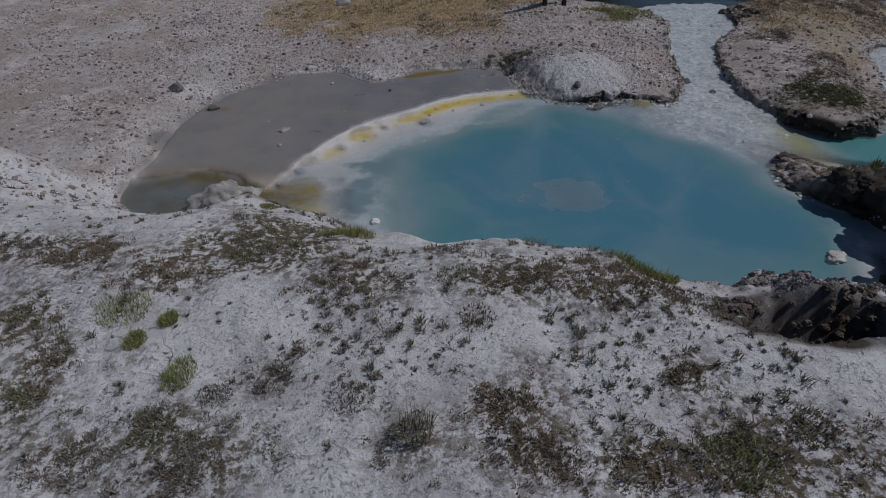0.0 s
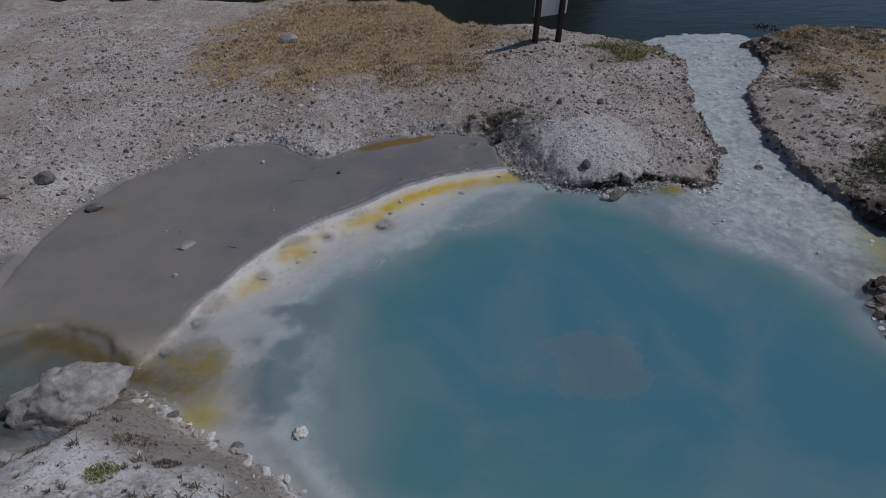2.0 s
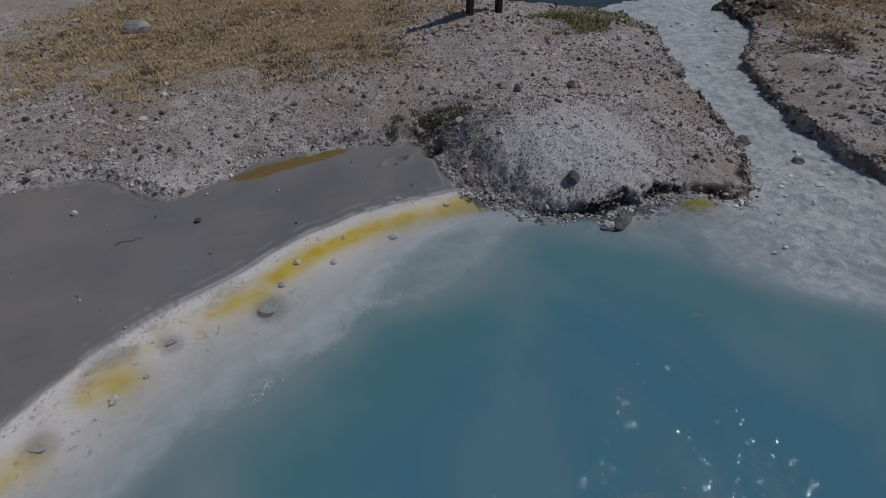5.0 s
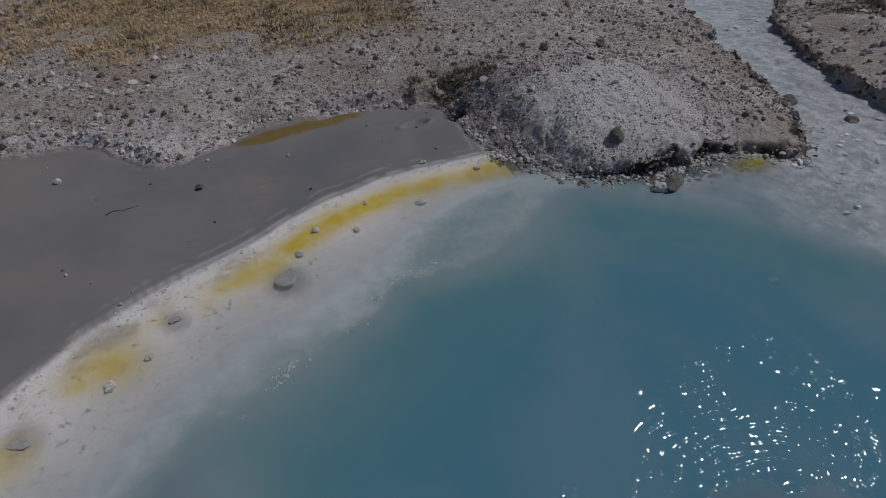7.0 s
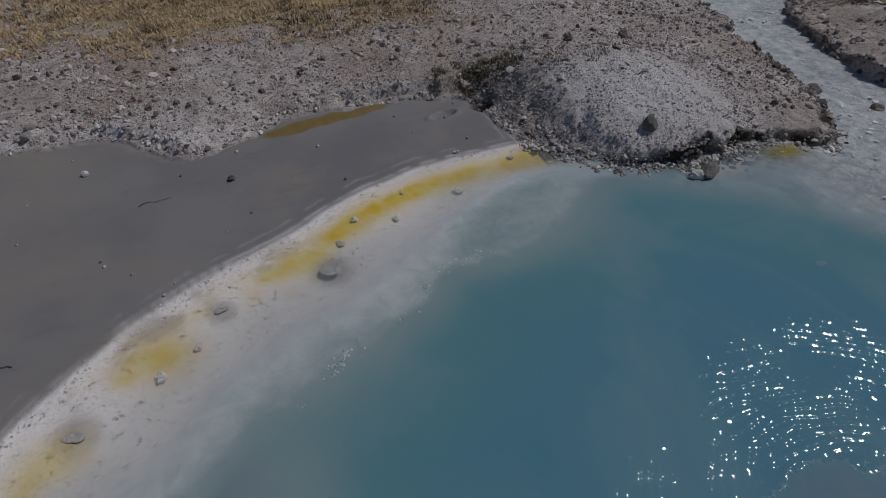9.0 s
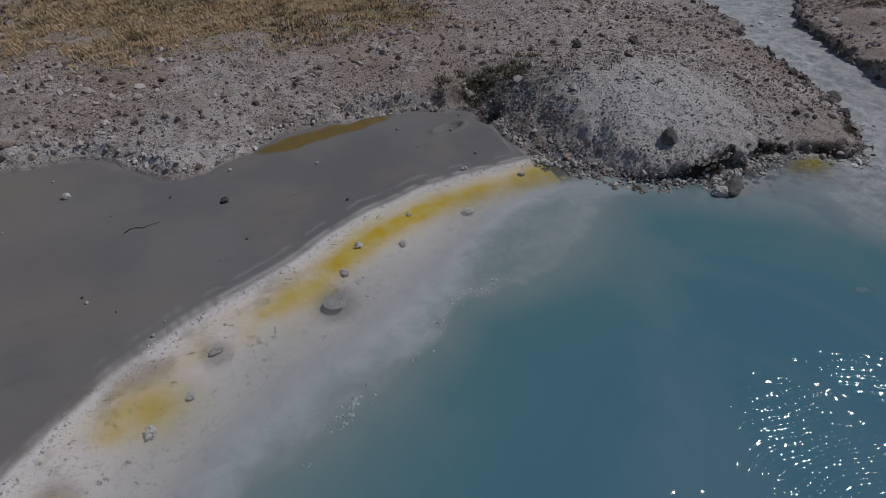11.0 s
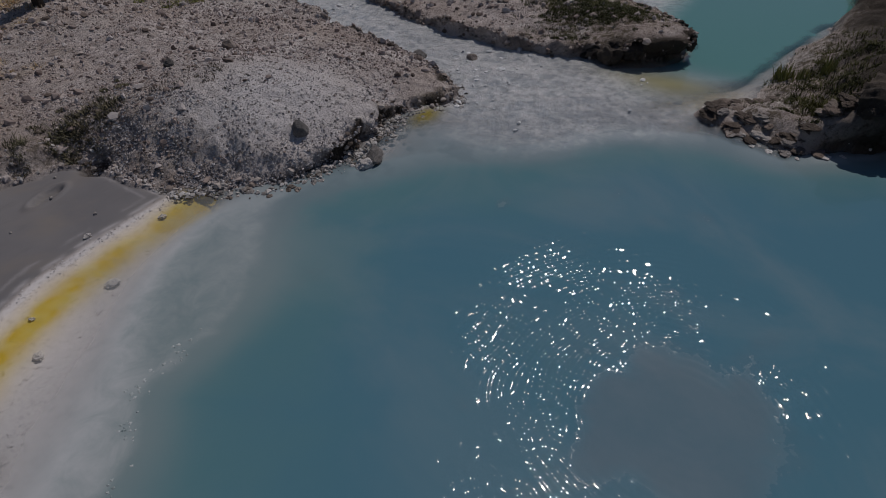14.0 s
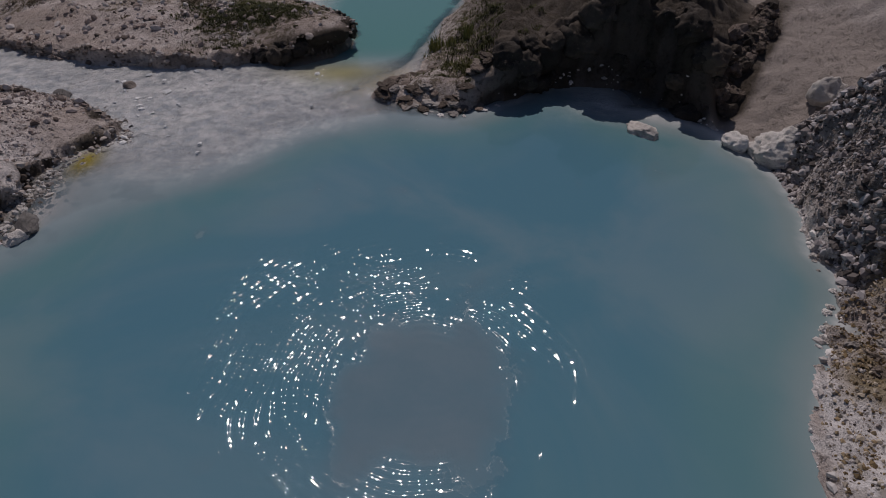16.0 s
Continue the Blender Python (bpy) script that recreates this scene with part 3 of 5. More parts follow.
    white = white + 0.85 * (1 - north) * ramp01(d, 0.04, 0.12) * ramp01(d + 0.15 * wob, 0.5, 0.32) * ramp01(x, -1.3, -0.8) * ramp01(x, 1.3, 0.9)
    meadow = signed(smooth([(-3.5, 15.2), (-3.3, 13.2), (-2.4, 12.4), (-0.75, 12.25), (0.4, 12.4), (1.1, 13.2), (1.5, 14.4), (0.7, 16.6), (-2.6, 17.3)], True), x, y)
    grass = ramp01(meadow + 1.1 * wob + 0.5 * fine, -1.0, 0.7) + 0.8 * north * ramp01(x + 0.6 * wob, 6.2, 7.4) * ramp01(d, 0.1, 0.5)
    mats = sum(1.1 * gauss(x, y, u, v, 1.3 * r, 1.05 * r) for u, v, r, _ in MATS) + 0.6 * gauss(x, y, -2.0, 4.2, 0.5, 0.2)
    veg = (1 - north) * (ramp01(x, 3.0, 2.6) * (0.5 * ramp01(wob + 0.5 * fbm(x, y, 1.3, 2, 21.0), 0.1, 0.6) + mats * (1 + 0.6 * wob)) + 0.08) + 1.3 * gauss(x, y, 1.0, 10.58, 0.40, 0.20) * north + 0.55 * gauss(x, y, 1.15, 9.75, 0.35, 0.5) * north * ramp01(d, 0.05, 0.15) + 0.9 * north * gauss(x, y, 3.8, 13.0, 0.6, 0.5)
    veg += 0.9 * ramp01(x, 4.0, 4.3) * ramp01(y, 6.6, 6.3) * ramp01(y, 4.3, 4.7) * ramp01(d, 0.05, 0.25)
    isle = north * ramp01(x, 4.6, 5.0) * ramp01(d, 0, 0.15)
    veg += isle * ramp01(0.03 + 0.7 * wob + 1.0 * gauss(x, y, 6.55, 11.2, 0.6, 0.5) + 1.1 * gauss(x, y, 6.7, 9.6, 0.55, 0.8) + 1.5 * gauss(x, y, 6.0, 8.3, 0.9, 0.6) + 0.7 * ramp01(y, 12, 13.5) - 0.5 * gauss(x, y, 7.0, 10.5, 0.6, 0.3), 0.25, 0.6)
    back = ramp01(y + 0.6 * wob, 1.7, 2.7)
    hill = (1 - north) * ramp01(d, 0.02, 0.1) * (1 - 0.8 * back * ramp01(x, 3.3, 4.2)) * (1 - 0.75 * ramp01(x, 0.2, 1.2) * ramp01(d + 0.15 * wob, 1.05, 0.6))
    hill = np.maximum(hill, ramp01(x, 3.1, 3.5) * ramp01(y, 4.3, 3.8) * ramp01(d, 0.02, 0.1))
    # first term: shade under the dome's lip, painted dark along its foot
    # last term: brown soil and shade of the collapsed hole, painted dark
    shade_and_crust = (0.5 + 0.5 * ramp01(x, 1.1, 1.6)) * ramp01(fbm(x, y, 0.2, 3, 59.0), -0.15, 0.25) * ramp01(d + 0.06 * fine, 0.18, 0.08) * ramp01(d, -0.03, 0.02) * ramp01(x, 0.85, 1.1) * north * (1 - 0.6 * ramp01(x, 4.4, 4.7)) + 1.0 * ramp01(((x - 1.68) / 0.84) ** 2 + ((y - 2.55) / 0.44) ** 2 + 0.4 * wob, 1.2, 0.8)
    # deeper painted shade along the dome's south foot
    shade_and_crust += 0.9 * ramp01(d, 0.09, 0.05) * ramp01(d, -0.03, 0.02) * ramp01(x, 1.5, 1.9) * ramp01(x, 3.4, 3.0) * north * ramp01(fine, -0.5, 0.2)
    # shade under the islet's overhang and in two small hollows, painted dark
    shade_and_crust += 1.0 * gauss(x, y, 5.5, 7.6, 0.65, 0.5) * ramp01(d, 0.32, 0.20) * ramp01(d, -0.03, 0.02) + 1.2 * gauss(x, y, 7.0, 13.3, 0.35, 0.5) * ramp01(d, 0.35, 0.2) + 1.3 * gauss(x, y, 0.87, 10.21, 0.10, 0.08)
    # the cliff's face turned from the sun, its shade painted near black
    shade_and_crust += 1.2 * ramp01(x, 3.65, 3.85) * ramp01(y, 6.0, 5.6) * ramp01(y + 0.6 * (x - 3.9) + 0.15 * wob, 3.5, 3.66) * ramp01(d + 0.2 * wob, 2.0, 1.4) * (1 - north)
    algae = 0.9 * gauss(x, y, -4.0, 6.35, 0.85, 0.5) * ramp01(d, 0.0, -0.1) + 1.2 * ramp01(((x + 0.5) * 0.97 + (y - 10.34) * 0.25) ** 2 / 0.25 + ((y - 10.34) * 0.97 - (x + 0.5) * 0.25) ** 2 / 0.011 + 1.1 * wob + 0.5 * fine, 1.3, 0.5) + 0.7 * gauss(x, y, -4.25, 9.05, 0.22, 0.08)
    algae += 0.75 * ramp01(fbm(x, y, 0.35, 3, 155.0), -0.35, 0.15) * ramp01(x, 0.3, 0.5) * ramp01(x, 2.0, 1.7) * ramp01(d, 0.10, 0.2) * ramp01(d, 0.75, 0.45) * (1 - north)
    algae += 0.4 * np.exp(-((g["mud"] + 0.05) / 0.14) ** 2) * ramp01(x, -2.9, -3.1) * ramp01(y, 7.5, 7.2) * ramp01(x, -5.0, -4.7) * ramp01(wob, -0.4, 0.3) + 0.5 * gauss(x, y, -2.75, 6.25, 0.45, 0.5) * ramp01(d, 0, -0.1)
    # dark crust of the spur, its own colour
    shade_and_crust += 0.42 * ramp01(fbm(x, y, 0.12, 3, 153.0, 0.7), -0.3, 0.3) * ramp01(x, 1.6, 2.1) * ramp01(x, 3.5, 3.1) * ramp01(y, 4.2, 3.9) * ramp01(y, 2.9, 3.2) * ramp01(d, 0.08, 0.2)
    shade_and_crust = shade_and_crust * (0.75 + 0.5 * ramp01(fbm(x, y, 0.3, 3, 55.0), -0.3, 0.4))
    return (mud, yellow, grass, white), (veg, shade_and_crust, algae, hill), (ramp01(d, 0.03, -0.02), ramp01(x, -3.4, -3.0) * np.exp(-((g["mud"] - 0.035) / 0.014) ** 2) * ramp01(fine, -0.5, 0.2) + 0.4 * ramp01(x, -3.4, -3.0) * np.exp(-((g["mud"] - 0.11 - 0.03 * fine) / 0.012) ** 2) * ramp01(fine, -0.2, 0.3) + 0.7 * gauss(x, y, -2.95, 6.62, 0.2, 0.35) * ramp01(fine, -0.6, 0.1), np.maximum(back * ramp01(x, 3.1, 3.5) * ramp01(y, 4.4, 3.9), 0.95 * (1 - north) * ramp01(x, -1.1, -1.5) * ramp01(x, -3.6, -3.2) * ramp01(d + 0.2 * wob - 0.22 * ramp01(x, -2.0, -2.5), 0.48, 0.30)), ramp01(x + 0.4 * wob, -1.2, -3.6))


xs = stretch_axis([(-6.0, -2.5, 0.031), (-2.5, 5.0, 0.0185), (5.0, 9.0, 0.032)], 900)
ys = stretch_axis([(0.9, 2.2, 0.032), (2.2, 6.0, 0.024), (6.0, 8.6, 0.036), (8.6, 11.2, 0.0185), (11.2, 15.4, 0.032)], 900)
gx, gy = np.meshgrid(xs, ys)
G = survey(gx, gy)
gz = ground_height(gx, gy, G)
# the lip of each bank leans out over its foot
slope_y, slope_x = np.gradient(signed(BASIN, gx, gy), ys, xs)
away = -G["basin"]
lean = 0.27 * gauss(gx, gy, 5.5, 7.6, 0.6, 0.5) + 0.15 * gauss(gx, gy, 6.9, 13.3, 0.4, 0.6) + (0.03 + 0.05 * ramp01(gx, 1.3, 1.7) * ramp01(gx, 2.8, 2.4)) * ramp01(gx, 0.9, 1.4) * ramp01(gy, 6.8, 7.2) + 0.05 * ramp01(gx, 4.7, 5.2) * ramp01(gy, 6.8, 7.2) + 0.05 * ramp01(gx, 0.5, 1.5) * ramp01(gy, 6.8, 6.2)
lean += 0.14 * ramp01(gx, 3.9, 4.2) * ramp01(gy, 5.9, 5.5) * ramp01(gy, 4.1, 4.6)
lean *= (1 + 0.6 * fbm(gx, gy, 0.22, 3, 51.0)) * ramp01(away, 0.025, 0.09) * ramp01(away, 0.65, 0.15)
lean = np.clip(lean, 0, None)
mesh, used = sheet("ground", xs, ys, gz, shift=(lean * slope_x, lean * slope_y))
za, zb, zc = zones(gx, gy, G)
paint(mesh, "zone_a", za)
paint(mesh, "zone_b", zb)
paint(mesh, "zone_c", zc)
mesh.materials.append(GROUND)
ground = tagged(new("ground", mesh), "pale sinter and gravel ground around a hot spring", "ground", kind="structure")


def height_at(x, y):
    """The ground's height, read off its grid."""
    i = min(max(np.searchsorted(xs, x) - 1, 0), len(xs) - 2)
    j = min(max(np.searchsorted(ys, y) - 1, 0), len(ys) - 2)
    u, v = (x - xs[i]) / (xs[i + 1] - xs[i]), (y - ys[j]) / (ys[j + 1] - ys[j])
    return float((gz[j, i] * (1 - u) + gz[j, i + 1] * u) * (1 - v) + (gz[j + 1, i] * (1 - u) + gz[j + 1, i + 1] * u) * v)


# ---- water ----
wx = np.concatenate([np.arange(-5.2, -0.1, 0.05), np.arange(-0.1, 2.5, 0.0105), np.arange(2.5, 5.2, 0.027), np.arange(5.2, 12.4, 0.05)])
wy = np.concatenate([np.arange(3.4, 5.05, 0.04), np.arange(5.05, 7.55, 0.0105), np.arange(7.55, 9.6, 0.027), np.arange(9.6, 14.6, 0.05)])
px, py = np.meshgrid(wx, wy)
W = survey(px, py)
depth = np.maximum(bed_depth(px, py, W), 0)
stream = ramp01(-W["deep"], -0.30, 0.30) * ramp01(px, 2.4, 3.2) * ramp01(py + 0.25 * (px - 4), 6.3, 7.0) * (1 - ramp01(px, 4.5, 5.3) * ramp01(py, 8.3, 7.5))
stream = np.maximum(stream, ramp01(py, 8.6, 9.4) * ramp01(px, 3, 3.6)) * (1 - 0.9 * gauss(px, py, 4.75, 7.05, 0.5, 0.5))
# mid-pool patch: greyer and rougher, with weaker ripples
mid_patch = ramp01(gauss(px, py, 1.02, 6.0, 0.50, 0.42) + 0.55 * fbm(px, py, 0.3, 4, 109.0), 0.22, 0.75)
# haze over the shaded water at the cliff's foot, painted as froth
stream = np.maximum(stream, 0.75 * gauss(px, py, 4.15, 4.4, 0.36, 0.6) * ramp01(fbm(px, py, 0.4, 4, 111.0), -0.6, 0.2))
downwash = 1.5 * ramp01(np.hypot((px - 1.15) / 1.12, (py - 6.32) / 1.05) + 0.25 * fbm(px, py, 0.5, 3, 127.0), 1.18, 0.60) * (1 - 0.75 * mid_patch) + 0.8 * gauss(px, py, 2.95, 5.5, 0.3, 0.35) + 0.8 * gauss(px, py, 2.92, 6.3, 0.12, 0.16)
tint = ramp01(px, 4.6, 5.6) * ramp01(py, 8.6, 7.8)
chop = stream * (0.020 * fbm(px, py, 0.22, 4, 61.0, 0.65) + 0.02 * np.maximum(fbm(px + 0.3 * py, py, 0.4, 3, 63.0), 0))
# ripples that run out from the restless middle
reach = np.hypot(px - 1.04, py - 6.0)
crests = np.sin(2 * np.pi * (reach + 0.05 * fbm(px, py, 0.35, 2, 135.0)) / 0.050) * ramp01(fbm(px, py, 0.22, 2, 137.0), -0.4, 0.25)
chop = chop + downwash * (0.0024 * crests + 0.0054 * fbm(px, py, 0.042, 2, 139.0) * (0.35 + 0.65 * ramp01(fbm(px, py, 0.3, 2, 141.0), -0.2, 0.3)))
billow = fbm(px, py, 0.5, 5, 101.0, 0.6)
west = ramp01(px, -1.0, -1.6) * ramp01(py, 7.5, 7.1)
dusk = 0.9 * west * ramp01(0.9 * billow + 0.75 * gauss(px, py, -1.75, 6.4, 0.45, 0.55) + 0.6 * gauss(px, py, -2.05, 7.05, 0.25, 0.12) - 0.12, 0.0, 0.45)
dusk = np.maximum(dusk, 0.7 * ramp01(px, 0.8, 1.4) * ramp01(py, 6.0, 6.8) * np.exp(-((W["deep"] + 0.05) / 0.28) ** 2) * ramp01(fbm(px, py, 0.28, 4, 107.0, 0.65), -0.05, 0.3))
ooze = ramp01(px, -1.4, -2.0) * ramp01(1.3 * gauss(px, py, -2.65, 6.3, 0.42, 0.42) + 0.75 * billow, 0.35, 0.85)
brook = smooth([(-4.1, 6.95), (-3.7, 6.8), (-3.45, 6.6), (-3.25, 6.46), (-3.05, 6.38), (-2.82, 6.29), (-2.55, 6.16)], steps=4)
brook = np.min([np.hypot(px - u, py - v) for u, v in brook], 0)
brook = 0.85 * ramp01(brook + 0.1 * billow, 0.16, 0.04)
pond = np.clip(2.0 * gauss(px, py, -4.2, 6.35, 0.95, 0.6), 0, 1)
# grey tone of the hazy shaded water at the cliff's foot, painted in
lee = 0.35 * gauss(px, py, 4.15, 4.3, 0.45, 0.6) * ramp01(billow, -0.6, 0.2)
pond = np.maximum(pond, lee)
mesh, used = sheet("pool_water", wx, wy, chop, W["basin"] > -0.14)
paint(mesh, "pool_c", (1.1 * gauss(px, py, 2.92, 8.68, 0.17, 0.09) + 0.85 * gauss(px, py, -2.42, 5.92, 0.22, 0.18) * ramp01(billow, -0.4, 0.1) + 0.5 * gauss(px, py, 4.74, 7.1, 0.24, 0.6), ramp01(-W["deep"], 1.0, 0.2) * ramp01(py, 9.2, 8.6), ramp01(px, 0.4, 1.9) * ramp01(py, 5.4, 6.0), brook), used)
paint(mesh, "pool_b", (pond, ooze, mid_patch, dusk), used)
paint(mesh, "pool", (depth, stream, tint, tint), used)
mesh.materials.append(WATER)
tagged(new("pool_water", mesh), "milky turquoise hot spring water with a pale stream", "water", kind="structure")
mesh, used = sheet("river_water", np.linspace(-90, 90, 40), np.linspace(13.0, 62, 30), -0.09)
mesh.materials.append(RIVER_WATER)
tagged(new("river_water", mesh), "dark rippled river water behind the bank", "water", kind="structure")


# ---- builders ----
def stone_material(name, dark, light, speck, rough=0.9, scale=9.0):
    s = Surface(name)
    tone = s.math("ADD", s.math("MULTIPLY", s.noise(scale, 5, 0.65), 0.7), s.math("MULTIPLY", s.random(), 0.3))
    fine = s.noise(scale * 7, 5, 0.7)
    col = s.mix(s.mix(dark, light, s.span(tone, 0.3, 0.75)), speck, s.span(fine, 0.58, 0.72, 0, 0.8))
    return s.done(col, rough, s.bump(s.math("ADD", fine, s.noise(scale * 2, 4)), 0.7, 0.015))


def grain_material(name, colours, rough=0.9):
    """Loose pieces whose colour changes from piece to piece."""
    s = Surface(name)
    r = s.island()
    col = colours[0]
    for k, c in enumerate(colours[1:], 1):
        col = s.mix(col, c, s.span(r, (k - 0.55) / len(colours), (k + 0.05) / len(colours)))
    col = s.mix(col, (0.10, 0.085, 0.07), s.span(s.noise(60, 4, 0.7), 0.55, 0.75, 0, 0.5))
    return s.done(col, rough)


def leaf_material(name, low, high, tip):
    s = Surface(name)
    r = s.island()
    col = s.mix(s.mix(low, high, r), tip, s.span(s.noise(3.0, 3), 0.45, 0.7, 0, 0.6))
    s.done(col, 0.8)
    s.p.inputs["Subsurface Weight"].default_value = 0.0
    return s.m


ROCK_DARK = stone_material("dark_stone", (0.10, 0.094, 0.09), (0.20, 0.19, 0.185), (0.28, 0.26, 0.25))
ROCK_PALE = stone_material("pale_sinter_stone", (0.42, 0.39, 0.37), (0.68, 0.66, 0.64), (0.25, 0.22, 0.19))
CRUST_WHITE = stone_material("white_sinter_crust", (0.60, 0.575, 0.56), (0.84, 0.82, 0.80), (0.42, 0.37, 0.33), scale=22.0)
ROCK_BROWN = stone_material("brown_crust_stone", (0.16, 0.13, 0.11), (0.36, 0.31, 0.28), (0.07, 0.06, 0.05))
# rock for shaded places, the shade darkening its base colour
SHADED_ROCK = stone_material("shaded_cliff_rock", (0.036, 0.030, 0.026), (0.12, 0.098, 0.080), (0.20, 0.165, 0.14), scale=6.0)
LEDGE = stone_material("brown_ledge_rock", (0.07, 0.054, 0.044), (0.22, 0.175, 0.15), (0.32, 0.27, 0.24), scale=8.0)
BOULDER = stone_material("crusted_boulder", (0.19, 0.172, 0.162), (0.58, 0.555, 0.54), (0.12, 0.10, 0.088), scale=8.0)
ROCK_GREY = stone_material("grey_boulder", (0.22, 0.20, 0.19), (0.50, 0.47, 0.45), (0.10, 0.085, 0.075), scale=5.0)
GRAVEL = grain_material("loose_gravel", [(0.15, 0.118, 0.102), (0.27, 0.212, 0.187), (0.36, 0.295, 0.268), (0.43, 0.365, 0.34), (0.50, 0.44, 0.415), (0.58, 0.53, 0.51)])
CRUMBS = grain_material("crust_crumbs", [(0.20, 0.18, 0.17), (0.42, 0.39, 0.38), (0.60, 0.57, 0.56)])
STRAW = leaf_material("golden_grass", (0.50, 0.36, 0.21), (0.74, 0.57, 0.36), (0.42, 0.315, 0.19))
HEATH = leaf_material("dark_heath", (0.095, 0.082, 0.068), (0.23, 0.20, 0.16), (0.17, 0.155, 0.11))
OLIVE = leaf_material("olive_grass", (0.105, 0.095, 0.062), (0.225, 0.20, 0.13), (0.15, 0.15, 0.08))
MOSS = leaf_material("dark_moss", (0.035, 0.042, 0.014), (0.12, 0.12, 0.045), (0.17, 0.16, 0.05))
GREEN = leaf_material("green_leaves", (0.15, 0.16, 0.05), (0.31, 0.31, 0.11), (0.28, 0.26, 0.10))
RUST = leaf_material("brown_scrub", (0.11, 0.085, 0.058), (0.24, 0.185, 0.13), (0.25, 0.19, 0.11))
POST_WOOD = stone_material("dark_post_wood", (0.022, 0.016, 0.012), (0.05, 0.037, 0.028), (0.08, 0.06, 0.045), 0.75, 14.0)
BOARD_BACK = stone_material("weathered_board", (0.70, 0.70, 0.68), (0.80, 0.80, 0.78), (0.62, 0.61, 0.59), 0.6, 6.0)
METAL = stone_material("screw_steel", (0.08, 0.07, 0.06), (0.12, 0.1, 0.09), (0.15, 0.13, 0.12), 0.5, 20.0)


def heights(x, y):
    i = np.clip(np.searchsorted(xs, x) - 1, 0, len(xs) - 2)
    j = np.clip(np.searchsorted(ys, y) - 1, 0, len(ys) - 2)
    u, v = (x - xs[i]) / (xs[i + 1] - xs[i]), (y - ys[j]) / (ys[j + 1] - ys[j])
    return (gz[j, i] * (1 - u) + gz[j, i + 1] * u) * (1 - v) + (gz[j + 1, i] * (1 - u) + gz[j + 1, i + 1] * u) * v


def mesh_object(name, verts, faces, material, flat=True):
    """faces: an array with equally many corners in each row."""
    me = bpy.data.meshes.new(name)
    n = faces.shape[1]
    me.vertices.add(len(verts))
    me.vertices.foreach_set("co", np.asarray(verts, np.float32).ravel())
    me.loops.add(faces.size)
    me.loops.foreach_set("vertex_index", faces.astype(np.int32).ravel())
    me.polygons.add(len(faces))
    me.polygons.foreach_set("loop_start", (np.arange(len(faces)) * n).astype(np.int32))
    me.polygons.foreach_set("loop_total", np.full(len(faces), n, np.int32))
    me.polygons.foreach_set("use_smooth", np.full(len(faces), not flat))
    me.update(calc_edges=True)
    me.materials.append(material)
    return new(name, me)


def part(name, bm, material, parent=None, label=""):
    me = bpy.data.meshes.new(name)
    bm.to_mesh(me)
    bm.free()
    me.materials.append(material)
    ob = new(name, me)
    ob.parent = parent
    return tagged(ob, label)


def stone_shape(seed, size, rough=0.12, facets=7, detail=3):
    """A broken stone: a ball cut by planes, then roughened. size: its width, depth and height."""
    rnd = random.Random(seed)
    bm = bmesh.new()
    bmesh.ops.create_icosphere(bm, subdivisions=detail, radius=1.0)
    cuts = []
    for _ in range(facets):
        n = Vector((rnd.uniform(-1, 1), rnd.uniform(-1, 1), rnd.uniform(-0.6, 1))).normalized()
        cuts.append((n, rnd.uniform(0.55, 0.85)))
    off = Vector((seed * 3.1 % 50, seed * 1.7 % 50, 0))
    for v in bm.verts:
        p = v.co.copy()
        for n, c in cuts:
            over = p.dot(n) - c
            if over > 0:
                p -= n * over * 0.92
        p += v.co * rough * (noise.noise(p * 2.2 + off) + 0.6 * noise.noise(p * 5.5 + off) + 0.35 * noise.noise(p * 12 + off))
        v.co = Vector((p.x * size[0] / 2, p.y * size[1] / 2, p.z * size[2] / 2))
    for f in bm.faces:
        f.smooth = detail > 3
    return bm


def stone(name, x, y, size, material, label, seed=1, turn=0.0, sink=0.25, rough=0.12, facets=7, detail=3, group="", z=None, category="stone"):
    ob = part(name, stone_shape(seed, size, rough, facets, detail), material)
    base = height_at(x, y) if z is None else z
    ob.matrix_world = pose(x, y, base + size[2] * (0.5 - sink), 0, 0, turn)
    return tagged(ob, label, category, group)


PHI = (1 + 5 ** 0.5) / 2
ICO = np.array([(-1, PHI, 0), (1, PHI, 0), (-1, -PHI, 0), (1, -PHI, 0), (0, -1, PHI), (0, 1, PHI), (0, -1, -PHI), (0, 1, -PHI), (PHI, 0, -1), (PHI, 0, 1), (-PHI, 0, -1), (-PHI, 0, 1)]) / 1.9
ICO_FACES = np.array([(0, 11, 5), (0, 5, 1), (0, 1, 7), (0, 7, 10), (0, 10, 11), (1, 5, 9), (5, 11, 4), (11, 10, 2), (10, 7, 6), (7, 1, 8),
                      (3, 9, 4), (3, 4, 2), (3, 2, 6), (3, 6, 8), (3, 8, 9), (4, 9, 5), (2, 4, 11), (6, 2, 10), (8, 6, 7), (9, 8, 1)])
OCTA = np.array([(1, 0, 0), (-1, 0, 0), (0, 1, 0), (0, -1, 0), (0, 0, 1), (0, 0, -1)], float)
OCTA_FACES = np.array([(0, 2, 4), (2, 1, 4), (1, 3, 4), (3, 0, 4), (2, 0, 5), (1, 2, 5), (3, 1, 5), (0, 3, 5)])


